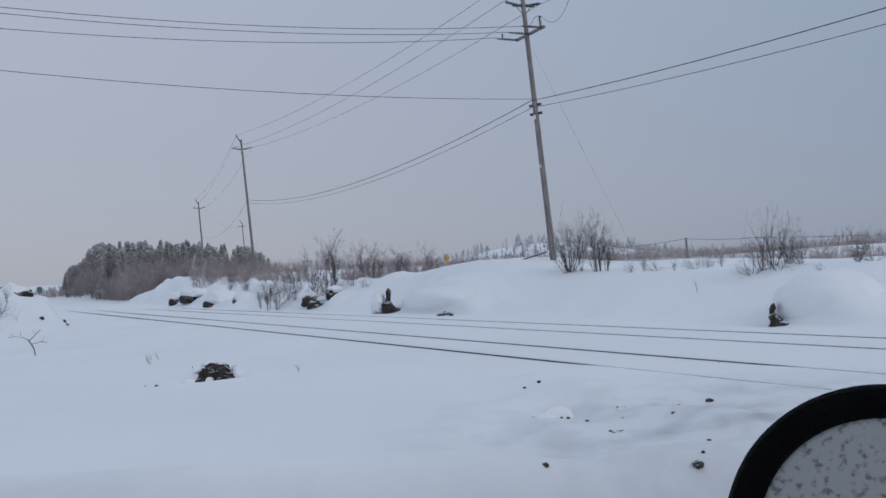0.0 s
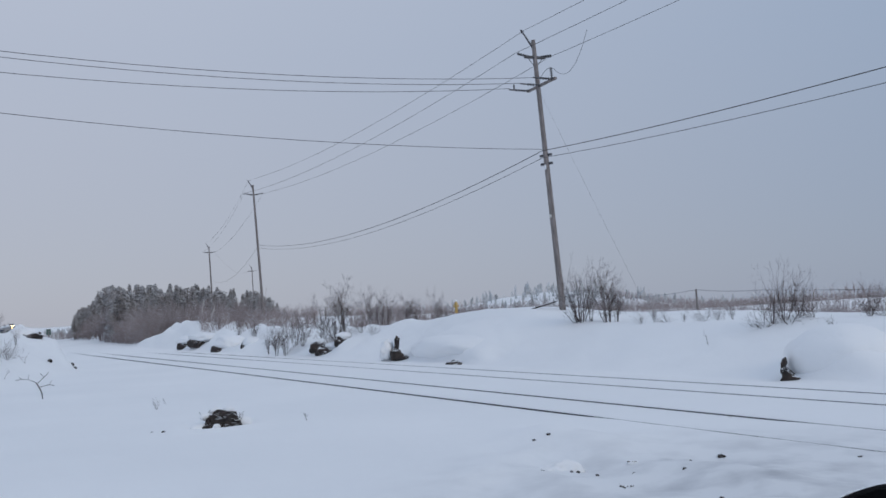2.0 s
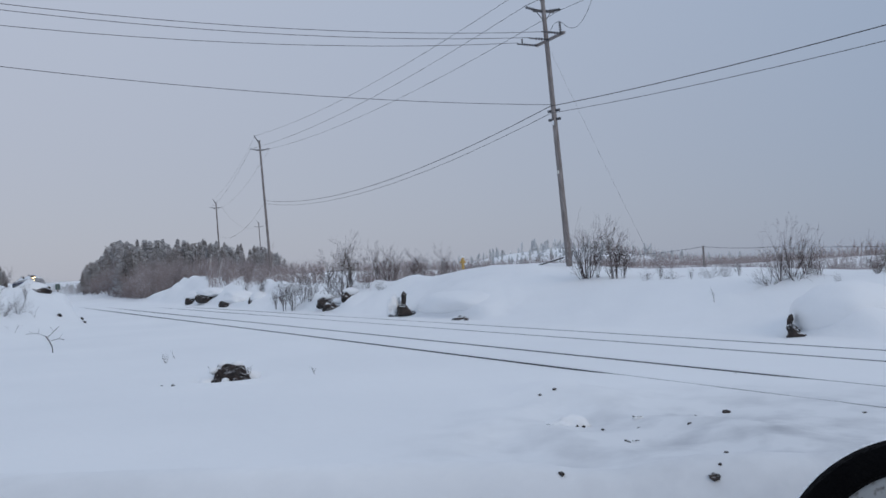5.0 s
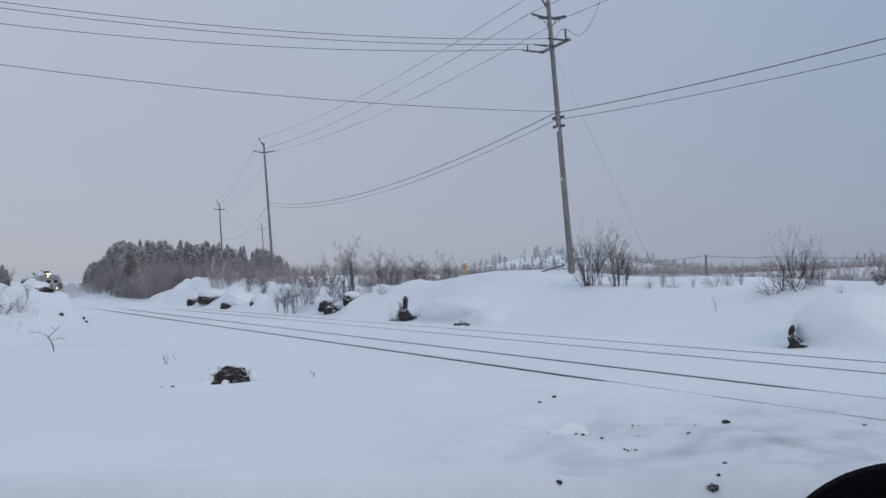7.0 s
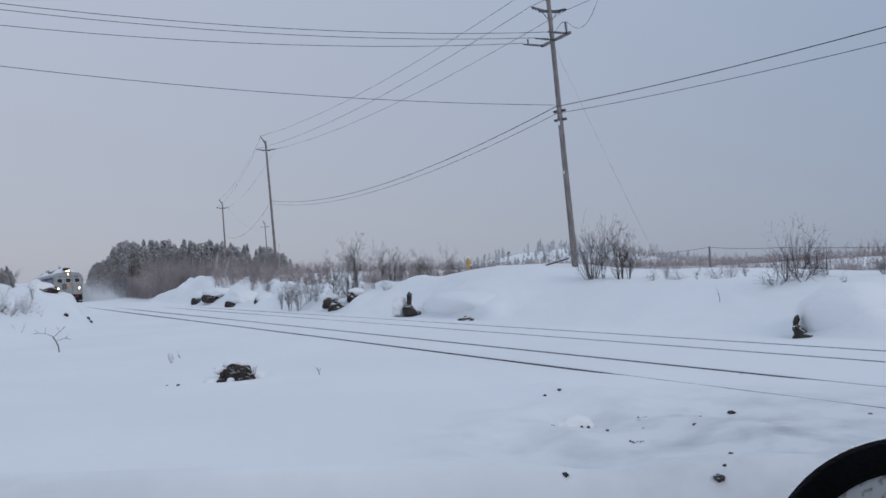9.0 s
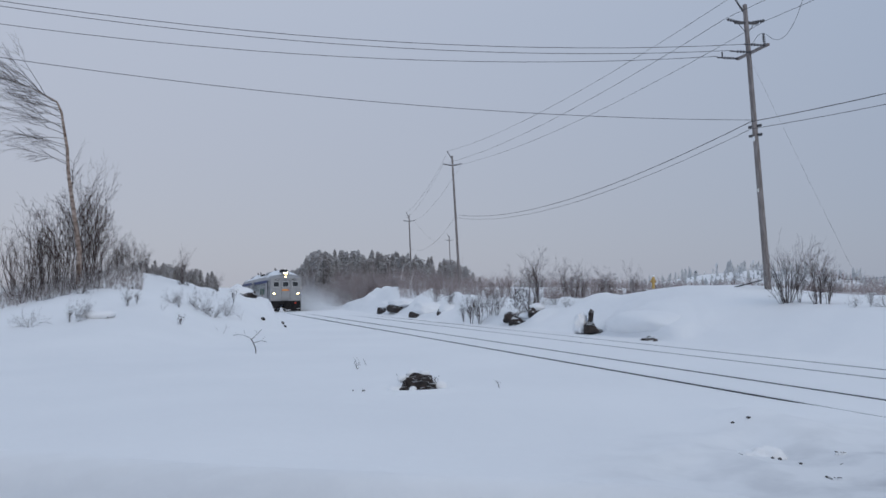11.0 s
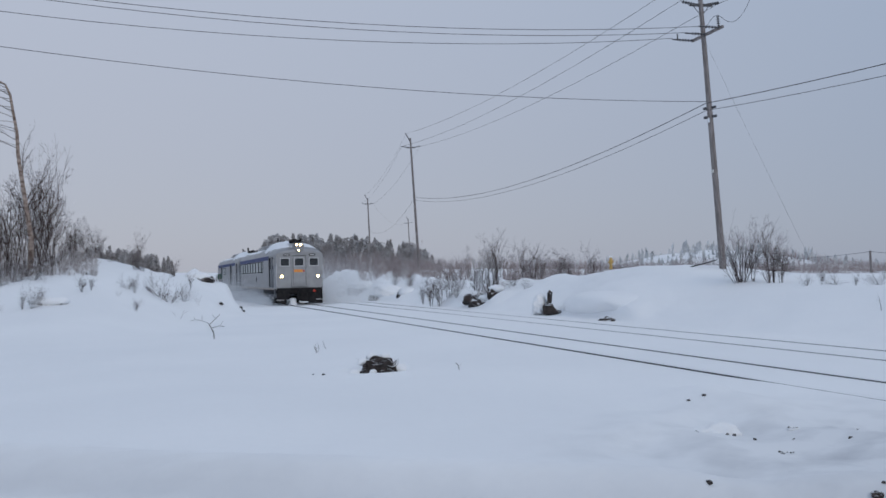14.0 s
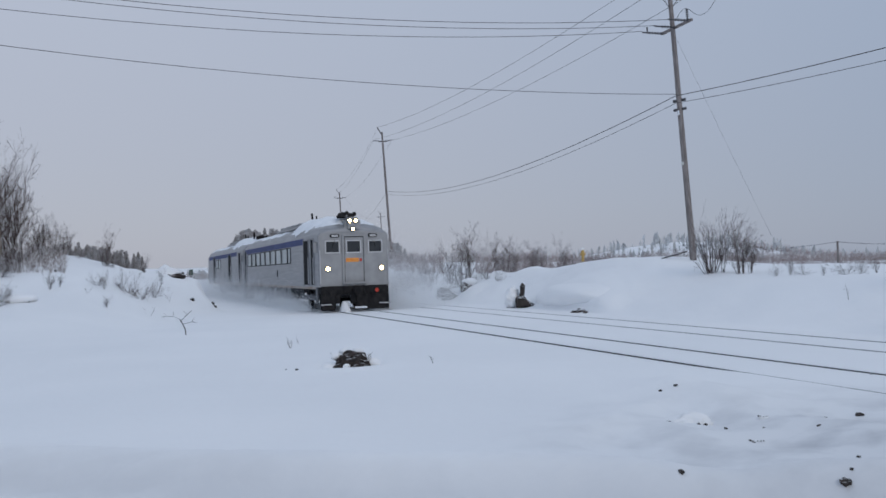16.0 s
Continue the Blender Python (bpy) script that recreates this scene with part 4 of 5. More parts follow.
def side_door(parent, s, side, width=0.95):
    y = side * HW
    a, b = sorted((y - side * 0.01, y + side * 0.02))
    # no opening is cut: a black slab stands for the unlit vestibule
    d = part("side_door", box(-s - width / 2, -s + width / 2, a, b, 1.15, 3.08, 0.01), RUBBER_AND_SHADE, parent, "black slab for the shade inside the open vestibule doorway")
    a, b = sorted((y, y + side * 0.04))
    part("door_post", box(-s - width / 2 - 0.06, -s - width / 2, a, b, 1.1, 3.14, 0.01), STAINLESS, d)
    part("door_post", box(-s + width / 2, -s + width / 2 + 0.06, a, b, 1.1, 3.14, 0.01), STAINLESS, d)
    a, b = sorted((y - side * 0.05, y + side * 0.12))
    part("step", box(-s - width / 2, -s + width / 2, a, b, 0.62, 0.70, 0.01), FRAMEGREY, d)
    bm = rod((-s + width / 2 + 0.1, y + side * 0.06, 1.2), (-s + width / 2 + 0.1, y + side * 0.06, 2.3), 0.018)
    part("grab_rail", bm, TRIM, d)


def railcar(name, label, front):
    car = new(name)
    shell(car)
    # sill, stripe, underframe
    for side in (-1, 1):
        a, b = sorted((side * HW, side * (HW + 0.012)))
        part("stripe", box(-LEN + 0.5 if front else -LEN + 1.0, -3.1, a, b, 2.92, 3.19), BLUE, car, "deep blue painted stripe")
        a, b = sorted((side * (HW - 0.02), side * (HW + 0.015)))
        part("sill", box(-LEN + 0.2, -0.5, a, b, 0.96, 1.06, 0.008), RUST, car, "salt and rust streaked sill")
    rng = random.Random(4)
    for s in (7.4, 8.8, 10.2, 11.8, 13.3, 14.7):
        w = rng.uniform(0.5, 0.75)
        for sd in (-1, 1):
            y0, y1 = sorted((sd * 0.75, sd * 1.42))
            part("underfloor_box", box(-s - w, -s + w, y0, y1, 0.38 + rng.uniform(0, 0.15), 1.0, 0.03), FRAMEGREY, car, "frost-covered equipment box under the floor")
    for s in (4.1, 18.1):
        truck(car, s)
    # windows and doors along the sides
    for side in (-1, 1):
        if front:
            side_door(car, 2.45, side, 1.0)
            side_door(car, 1.15, side, 0.5)
            side_door(car, 21.5, side, 0.6)
            side_window(car, 6.5, 0.6, 2.16, 2.85, side)
            for i in range(8):
                side_window(car, 7.75 + i * 1.72, 1.36, 2.16, 2.85, side)
        else:
            side_door(car, 1.6, side, 1.0)
            side_door(car, 6.95, side, 1.5)
            side_door(car, 17.2, side, 1.2)
            for c in (13.4, 15.2):
                side_window(car, c, 1.5, 2.2, 2.8, side)
        part("vent", box(-10.05, -9.85, min(side * HW, side * (HW + 0.02)), max(side * HW, side * (HW + 0.02)), 1.5, 1.84, 0.005), RUBBER_AND_SHADE, car)
    # the end wall: end panel, door, windows
    part("end_panel", box(0.002, 0.025, -1.44, 1.44, 1.06, 3.30, 0.02), FRONT_GREY, car, "flat grey painted end panel")
    door = part("end_door", box(0.02, 0.05, -0.42, 0.42, 1.28, 3.16, 0.012), FRONT_GREY, car, "closed grey end door")
    bm = bmesh.new()
    for a, b, c, d in ((-0.52, -0.42, 1.2, 3.26), (0.42, 0.50, 1.2, 3.26), (-0.42, 0.42, 3.16, 3.26)):
        box(0.02, 0.08, a, b, c, d, 0.015, bm)
    part("door_frame", bm, FRONT_GREY, car)
    part("door_sill", box(0.02, 0.16, -0.52, 0.5, 1.16, 1.24, 0.01), FRONT_GREY, car)
    # dark strips put in for the shade round the set-back door
    for a, b in ((-0.435, -0.40), (0.40, 0.435)):
        part("recess_shade", box(0.03, 0.056, a, b, 1.26, 3.16), RUBBER_AND_SHADE, door, "dark strip for the shade of the door recess")
    part("recess_shade", box(0.03, 0.056, -0.40, 0.40, 3.12, 3.155), RUBBER_AND_SHADE, door, "dark strip for the shade of the door recess")
    part("door_panel", box(0.048, 0.058, -0.3, 0.3, 1.36, 1.98, 0.004), FRONT_GREY, door, "pressed lower door panel")
    framed_window(door, 0.05, -0.30, 0.26, 2.50, 2.96)
    part("emblem", box(0.05, 0.056, -0.36, 0.20, 2.08, 2.25, 0.002), ORANGE, door, "plain orange emblem on the door")
    part("emblem_mark", box(0.05, 0.056, 0.23, 0.33, 2.10, 2.22, 0.002), RED, door)
    framed_window(car, 0.025, -1.20, -0.66, 2.50, 2.95)
    framed_window(car, 0.025, 0.66, 1.20, 2.50, 2.95)
    for sy in (-1, 1):
        bm = rod((0.06, sy * 0.82, 3.0), (0.06, sy * 0.95, 2.72), 0.012, sides=5)
        part("wiper", bm, BLACK, car)
        board = part("number_board", box(0.02, 0.07, sy * 0.82 - 0.2, sy * 0.82 + 0.2, 3.11, 3.27, 0.03), BLACK, car, "black number board")
        bars(board, "characters", 0.07, sy * 0.82 - 0.14, sy * 0.82 + 0.14, 3.145, 3.235, TRIM)
        part("grab_rail", rod((0.06, sy * 1.47, 1.2), (0.06, sy * 1.47, 2.6), 0.018, sides=6), TRIM, car)
        part("marker_box", box(-0.35, -0.2, min(sy * 1.5, sy * 1.66), max(sy * 1.5, sy * 1.66), 2.5, 2.95, 0.02), FRONT_GREY, car, "grey folding mirror")
        if front:
            lens(car, 0.03, sy * 1.16 + 0.02, 1.81, 0.092)
    # dark pilot with an opening for the coupler
    bm = bmesh.new()
    box(-0.12, 0.10, -1.46, 1.46, 0.72, 1.08, 0.03, bm)
    box(-0.05, 0.13, -1.46, -0.86, 0.07, 0.74, 0.03, bm)
    box(-0.05, 0.13, 0.0, 1.46, 0.07, 0.74, 0.03, bm)
    box(-0.05, 0.12, -0.86, -0.66, 0.34, 0.74, 0.02, bm)
    box(-0.05, 0.12, -0.2, 0.02, 0.32, 0.74, 0.02, bm)
    part("pilot", bm, BLACK, car, "black iron snow pilot")
    bm = box(0.1, 0.55, -0.13, 0.13, 0.78, 1.0, 0.04)
    box(0.5, 0.68, -0.2, 0.2, 0.74, 1.04, 0.05, bm)
    part("coupler", bm, BLACK, car, "iron knuckle coupler")
    for y in (-0.5, 0.35, 0.62):
        bm = bmesh.new()
        pts = [Vector((0.12 + 0.12 * math.sin(a), y + 0.06 * a, 0.92 - 0.26 * math.sin(a * 0.9))) for a in (0, 0.6, 1.2, 1.9, 2.5)]
        for a, b in zip(pts, pts[1:]):
            rod(a, b, 0.025, sides=6, bm=bm)
        part("air_hose", bm, BLACK, car)
    bm = rod((0.13, 0.92, 0.87), (0.17, 0.92, 0.87), 0.085, sides=14)
    part("red_marker", bm, RED, car, "red marker lens")
    part("pilot_snow", box(0.02, 0.18, -0.05, 0.5, 0.12, 0.2, 0.03), CAKED, car, "snow packed against the pilot")
    part("pilot_snow", rod((-0.06, -0.43, -0.03), (-0.06, -0.43, 0.44), 0.27, 0.11, 9), CAKED, car, "snow packed against the pilot")
    part("pilot_step", box(0.05, 0.22, -1.5, -1.05, 0.3, 0.34, 0.008), TRIM, car)
    part("pilot_step", box(0.05, 0.22, 1.02, 1.5, 0.3, 0.34, 0.008), TRIM, car)
    # diaphragm post with caked snow beside the front corner
    part("corner_steps", box(-0.55, -0.3, -1.56, -1.48, 0.4, 1.04, 0.02), FRAMEGREY, car, "snow-caked corner steps")
    # roof: lamp housing, horns, dome, snow
    bm = bmesh.new()
    box(-0.9, 0.06, -0.36, 0.34, 3.34, 3.98, 0.13, bm)
    housing = part("lamp_housing", bm, FRONT_GREY, car, "rounded lamp housing on the roof edge")
    if front:
        lens(housing, 0.07, -0.17, 3.82, 0.074)
        lens(housing, 0.07, 0.09, 3.82, 0.074)
        lens(housing, 0.08, -0.04, 3.47, 0.062)
    bm = bmesh.new()
    for k, y in enumerate((-0.5, -0.36, -0.2, -0.04, 0.12)):
        rod((-0.7, y, 4.04 + 0.03 * (k % 3)), (-0.25, y, 4.07 + 0.04 * (k % 3)), 0.045, 0.10, 10, bm)
    rod((-0.6, -0.55, 4.0), (-0.6, 0.2, 4.0), 0.05, sides=6, bm=bm)
    rod((-0.6, -0.1, 3.8), (-0.6, -0.1, 4.06), 0.04, sides=6, bm=bm)
    part("air_horn", bm, BLACK, car, "cluster of black air horns")
    roof_snow(car, -0.3, -2.7, 3, 0.24, 1.28)
    roof_snow(car, -2.5, -7.2, 5, 0.45, 1.42)
    roof_snow(car, -7.6, -17.5, 8, 0.16, 1.3)
    roof_snow(car, -18.0, -21.8, 6, 0.14, 1.3)
    bm = box(-13.0, -7.2, -0.95, 0.95, 3.7, 4.12, 0.16)
    part("radiator_dome", bm, STAINLESS, car, "raised radiator housing on the roof")
    roof_dome = roof_snow(car, -7.3, -12.9, 9, 0.1, 0.85)
    roof_dome.location.z = 0.33
    bm = rod((-5.6, -0.5, 3.8), (-5.9, -0.5, 4.5), 0.05, sides=8)
    rod((-5.2, -0.4, 3.8), (-5.35, -0.4, 4.35), 0.04, sides=8, bm=bm)
    part("antenna", bm, BLACK, car, "dark stub aerials")
    if not front:
        bm = rod((-2.0, -0.4, 3.9), (-5.0, -0.4, 4.02), 0.04, sides=6)
        rod((-2.4, -0.4, 3.9), (-2.5, -0.4, 4.5), 0.07, sides=6, bm=bm)
        part("exhaust_stack", bm, BLACK, car, "dark exhaust fitting")
    return tagged(car, label, "railcar", "cars of the train")


TRAIN_Y = NEAR - 0.08
lead = railcar("railcar", "grey stainless railcar with blue stripe and lit headlights", True)
rear = railcar("railcar", "grey stainless baggage railcar coupled behind, snow on its roof", False)


POWDER = bpy.data.materials.new("airborne_powder")
POWDER.use_nodes = True
pn, pl = POWDER.node_tree.nodes, POWDER.node_tree.links
pn.clear()
pd, pt, pm, po = pn.new("ShaderNodeBsdfDiffuse"), pn.new("ShaderNodeBsdfTranslucent"), pn.new("ShaderNodeMixShader"), pn.new("ShaderNodeOutputMaterial")
pd.inputs[0].default_value = pt.inputs[0].default_value = (0.92, 0.93, 0.94, 1)
pl.new(pd.outputs[0], pm.inputs[1])
pl.new(pt.outputs[0], pm.inputs[2])
pl.new(pm.outputs[0], po.inputs[0])


def snow_dust(seed, count, spots, label, small=0.006, large=0.013):
    """Powder whirled up by the train: a drift of fine flakes that keeps its shape and travels along."""
    rng = np.random.RandomState(seed)
    P = spots(rng, count)
    S = rng.uniform(small, large, count)
    D = rng.normal(size=(count, 3, 3))
    D /= np.linalg.norm(D, axis=2, keepdims=True)
    Q = P[:, None, :] + D * S[:, None, None]
    Q[..., 2] = np.maximum(Q[..., 2], -0.01)
    me = bpy.data.meshes.new("snow_dust")
    me.vertices.add(count * 3)
    me.vertices.foreach_set("co", Q.reshape(-1).astype(np.float32))
    me.loops.add(count * 3)
    me.loops.foreach_set("vertex_index", np.arange(count * 3, dtype=np.int32))
    me.polygons.add(count)
    me.polygons.foreach_set("loop_start", np.arange(0, count * 3, 3, dtype=np.int32))
    me.update(calc_edges=True)
    me.materials.append(POWDER)
    return tagged(new("snow_dust", me), label, "snow", kind="stuff")


def dust_far(rng, n):
    u = rng.rand(n) ** 1.7
    x = -0.4 - 40 * u
    wide = 2.0 + 5.0 * np.minimum(1, u * 5)
    y = 1.6 + np.abs(rng.normal(0, 0.75, n)) * wide
    z = np.abs(rng.normal(0, 1, n)) * (0.7 + 0.95 * np.minimum(1, u * 10)) * np.exp(-0.08 * (y - 1.6))
    return np.stack([x, y, z], -1)


def dust_near(rng, n):
    u = rng.rand(n)
    x = -1.5 - 52 * u
    y = -1.5 - np.abs(rng.normal(0, 0.5, n)) * (0.5 + 1.8 * u)
    z = np.abs(rng.normal(0, 1, n)) * (0.22 + 0.5 * np.minimum(1, u * 3))
    return np.stack([x, y, z], -1)


dust = [snow_dust(1, 420000, dust_far, "fine snow whirled up beside the train", 0.010, 0.022), snow_dust(2, 230000, dust_near, "fine snow blowing low along the train", 0.009, 0.02)]


# ---- rocks, stones and small growth in the snow ----
def lump(seed, sx, sy, sz, rough=0.35, sub=2, freq=1.3):
    bm = bmesh.new()
    bmesh.ops.create_icosphere(bm, subdivisions=sub, radius=1)
    for v in bm.verts:
        n = noise.noise(v.co * freq + Vector((seed * 7.3, 0, 0))) + 0.5 * noise.noise(v.co * freq * 2.7 + Vector((0, seed * 3.1, 0)))
        v.co *= 1 + rough * n
        v.co = Vector((v.co.x * sx, v.co.y * sy, v.co.z * sz))
    return bm


def boulder(x, y, sx, sy, sz, seed, label, cap=None, dz=0.0, turn=0.0, name="boulder", material=None):
    """A dark broken rock; cap: (dx, dy, dz, sx, sy, sz) of the snow that lies on it."""
    b = Empty(name, (x, y, H(x, y) + dz))
    b.rotation_euler = (0, 0, radians(turn))
    part("rock", lump(seed, sx, sy, sz, 0.5, 3, 1.6), material or ROCK, b)
    if cap:
        c = lump(seed + 9, *cap[3:], 0.18, 3, 0.9)
        c.transform(Matrix.Translation(cap[:3]))
        part("snow_cap", c, SNOW, b, "rounded cap of snow", True)
    return tagged(b, label, "rock")


def crag(seed, w, d, h, tip=0.15, skew=0.0):
    """A wedge of rock that narrows upward."""
    bm = bmesh.new()
    bmesh.ops.create_icosphere(bm, subdivisions=3, radius=1)
    for v in bm.verts:
        n = noise.noise(v.co * 1.7 + Vector((seed * 7.3, 0, 0))) + 0.5 * noise.noise(v.co * 6.0 + Vector((0, seed * 3.1, 0)))
        v.co *= 1 + 0.55 * n
        f = max(0.0, min(1.0, (v.co.z + 1) / 2))
        k = 1 - (1 - tip) * f ** 0.8
        v.co = Vector((v.co.x * w * k + skew * f, v.co.y * d * k, v.co.z * h))
    return bm


def shard(seed, outline, depth, rough=0.03):
    """A broken slab of rock: an upright outline with a rough, chipped body behind it."""
    bm = bmesh.new()
    cx = sum(p[0] for p in outline) / len(outline)
    cz = sum(p[1] for p in outline) / len(outline)
    rings = []
    for k, sh in ((-0.5, 0.72), (-0.2, 1.0), (0.2, 0.97), (0.5, 0.8)):
        rings.append([bm.verts.new((cx + (x - cx) * sh, k * depth, cz + (z - cz) * sh)) for x, z in outline])
    n = len(outline)
    for r0, r1 in zip(rings, rings[1:]):
        for i in range(n):
            bm.faces.new((r0[i], r0[(i + 1) % n], r1[(i + 1) % n], r1[i]))
    bm.faces.new(rings[0][::-1])
    bm.faces.new(rings[-1])
    bmesh.ops.triangulate(bm, faces=bm.faces[:])
    bmesh.ops.subdivide_edges(bm, edges=bm.edges[:], cuts=2, use_grid_fill=True)
    for v in bm.verts:
        v.co += rough * noise.noise_vector(v.co * 6 + Vector((seed * 5.1, 0, 0)))
        v.co += rough * 0.6 * noise.noise_vector(v.co * 19 + Vector((0, seed * 3.7, 0)))
    bmesh.ops.recalc_face_normals(bm, faces=bm.faces[:])
    return bm


def drift(x, y, z, sx, sy, sz, seed, label, turn=0.0, flat=0.55):
    """A rounded mass of wind-packed snow that bulges over its foot."""
    bm = bmesh.new()
    bmesh.ops.create_icosphere(bm, subdivisions=4, radius=1)
    for v in bm.verts:
        c = v.co.copy()
        n = noise.noise(c * 1.1 + Vector((seed * 7.3, 0, 0))) + 0.4 * noise.noise(c * 2.9 + Vector((0, seed * 3.1, 0)))
        k = 1 + 0.13 * n
        zz = c.z if c.z > 0 else c.z * flat
        q = 0.82 if abs(c.x) < 0.8 else 0.9
        v.co = Vector((math.copysign(abs(c.x) ** q, c.x) * sx * k, math.copysign(abs(c.y) ** 0.85, c.y) * sy * k, zz * sz * k))
    ob = finish("snow_drift", bm, SNOW, smooth=True)
    ob.location, ob.rotation_euler = (x, y, z), (0, 0, radians(turn))
    return tagged(ob, label, "snow")


# the split rock beside the far track: a tall blade and a low wedge, and the drift that hangs beside it
rock = Empty("boulder", (-34.15, 15.75, 0.12))
rock.rotation_euler = (0, 0, radians(55))
part("blade", shard(3, ((-0.13, 0.0), (0.08, 0.0), (0.06, 0.4), (0.09, 0.66), (0.14, 0.8), (0.02, 0.9), (-0.08, 0.76), (-0.02, 0.6), (-0.1, 0.36)), 0.3), ROCK, rock).location = (0, 0.05, 0)
part("wedge", shard(8, ((-0.24, -0.1), (0.58, -0.1), (0.46, 0.06), (0.24, 0.16), (0.12, 0.34), (-0.12, 0.36), (-0.26, 0.26)), 0.42, 0.04), ROCK, rock, "brown rock wedge").location = (0.03, -0.16, 0)
part("snow_fold", lump(12, 0.3, 0.42, 0.5, 0.35, 4, 1.6), SNOW, rock, "folded snow drift", True).location = (-0.42, 0.3, 0.28)
tagged(rock, "dark split rock standing out of the snow bank", "rock")
drift(-31.35, 16.92, 0.42, 2.85, 1.2, 0.58, 2, "long rounded drift overhanging the foot of the bank", -2, 0.8)
# dark lump put in place of the shaded hole at the drift's end
boulder(-29.0, 15.62, 0.33, 0.25, 0.14, 5, "low dark lump for the shaded hole under the snow bank's edge")
rock = Empty("boulder", (-14.28, 15.9, H(-14.28, 15.9)))
rock.scale = (0.9, 0.9, 0.72)
rock.rotation_euler = (0, 0, radians(32))
part("wedge", shard(6, ((-0.2, -0.08), (0.36, -0.08), (0.3, 0.04), (0.12, 0.1), (0.02, 0.27), (-0.08, 0.38), (-0.16, 0.3), (-0.15, 0.16)), 0.36, 0.035), ROCK, rock, "dark broken wedge")
part("blade", shard(16, ((-0.2, 0.3), (-0.1, 0.36), (-0.07, 0.52), (-0.1, 0.66), (-0.16, 0.6), (-0.2, 0.48)), 0.3, 0.025), ROCK, rock).location = (0.0, 0.22, 0)
tagged(rock, "dark broken rock under a dome of snow", "rock")
drift(-13.78, 17.0, 0.3, 1.25, 0.95, 0.8, 4, "steep dome of snow over the broken rock", 12, 0.8)


def ledge(x, y, z, w, d, h, seed, label, slab, turn=0.0):
    """A squared dark outcrop with a thick slab of snow on top; slab: (overhang, thickness)."""
    b = Empty("rock_ledge", (x, y, z))
    b.rotation_euler = (0, 0, radians(turn))
    rng = random.Random(seed)
    top = [(-w * 0.5, h * rng.uniform(0.15, 0.45)), (-w * 0.36, h * rng.uniform(0.7, 0.9)), (-w * 0.1, h), (w * 0.2, h * rng.uniform(0.8, 0.95)), (w * 0.4, h * rng.uniform(0.5, 0.7)), (w * 0.52, h * 0.1)]
    part("rock", shard(seed, [(-w * 0.46, -0.3), (w * 0.47, -0.3)] + top[::-1], d, 0.07), ROCK, b, "dark fractured rock face")
    bm = bmesh.new()
    bmesh.ops.create_icosphere(bm, subdivisions=4, radius=1)
    for v in bm.verts:
        c = v.co.copy()
        n = noise.noise(c * 1.3 + Vector((seed * 5.7, 0, 0))) + 0.4 * noise.noise(c * 3.3 + Vector((0, seed * 2.3, 0)))
        v.co = Vector((math.copysign(abs(c.x) ** 0.8, c.x) * (w / 2 + slab[0]), math.copysign(abs(c.y) ** 0.8, c.y) * (d * 0.5 + slab[0]), c.z * slab[1] * (1 if c.z > 0 else 0.75))) * (1 + 0.2 * n)
    bm.transform(Matrix.Translation((w * rng.uniform(0.05, 0.25), slab[0] * 0.9 + 0.1, h)))
    part("snow_cap", bm, SNOW, b, "thick rounded slab of snow", True)
    return tagged(b, label, "rock")


ledge(-74.4, 15.8, 0.2, 1.2, 0.7, 0.5, 7, "dark rock outcrop in the far snow bank", (0.7, 0.4), 20)
ledge(-71.0, 16.0, 0.5, 1.9, 0.8, 0.42, 9, "flat dark ledge below a thick slab of snow", (0.6, 0.42), 8)
ledge(-62.9, 15.75, 0.0, 1.3, 0.8, 0.55, 10, "brown squared rock under a dome of snow", (0.6, 0.6), 12)
boulder(-58.0, 16.2, 0.4, 0.3, 0.3, 14, "small dark rock in the far snow bank", (0, 0.4, 0.25, 0.9, 0.6, 0.5))
boulder(-44.6, 16.25, 0.55, 0.4, 0.4, 11, "dark rock below the frosted shrubs", (-0.2, 0.3, 0.3, 0.6, 0.5, 0.25), dz=0.0)
boulder(-43.5, 16.2, 0.6, 0.4, 0.36, 19, "dark rock below the frosted shrubs", (0.2, 0.4, 0.3, 0.6, 0.5, 0.2), dz=0.0)
boulder(-42.5, 16.6, 0.35, 0.3, 0.3, 15, "dark rock below the frosted shrubs", (0, 0.2, 0.25, 0.4, 0.4, 0.2), dz=0.1)
boulder(-50.3, 3.25, 0.42, 0.55, 0.28, 21, "dark rock ledge under a cap of snow on the near bank", (-0.15, -0.35, 0.12, 0.55, 0.65, 0.38), dz=0.0, turn=-12)
for i, (x, y, s) in enumerate(((-46.6, 4.75, 0.14), (-45.0, 4.7, 0.11), (-44.5, 3.6, 0.16), (-52.0, 5.0, 0.14), (-43.0, -2.2, 0.1), (-44.0, -3.1, 0.1))):
    boulder(x, y, s * 0.65, s * 0.6, s * 0.6, 30 + i, "small dark stone at the edge of the near bank", name="stone", dz=0.03)
boulder(-36.4, -3.0, 0.1, 0.3, 0.08, 40, "dark fallen branch roofed with snow", (-0.12, -0.22, 0.08, 0.4, 0.75, 0.2), name="buried_log", dz=0.04, turn=-15)

# the stone clump in its hollow
clump = Empty("stone_clump", (-16.75, 4.2, H(-16.75, 4.2) + 0.2))
part("turf", lump(50, 0.24, 0.33, 0.3, 0.34, 4, 2.8), SOIL, clump, "dark ragged turf")
tagged(clump, "dark stone and frozen turf in a hollow of snow", "rock")
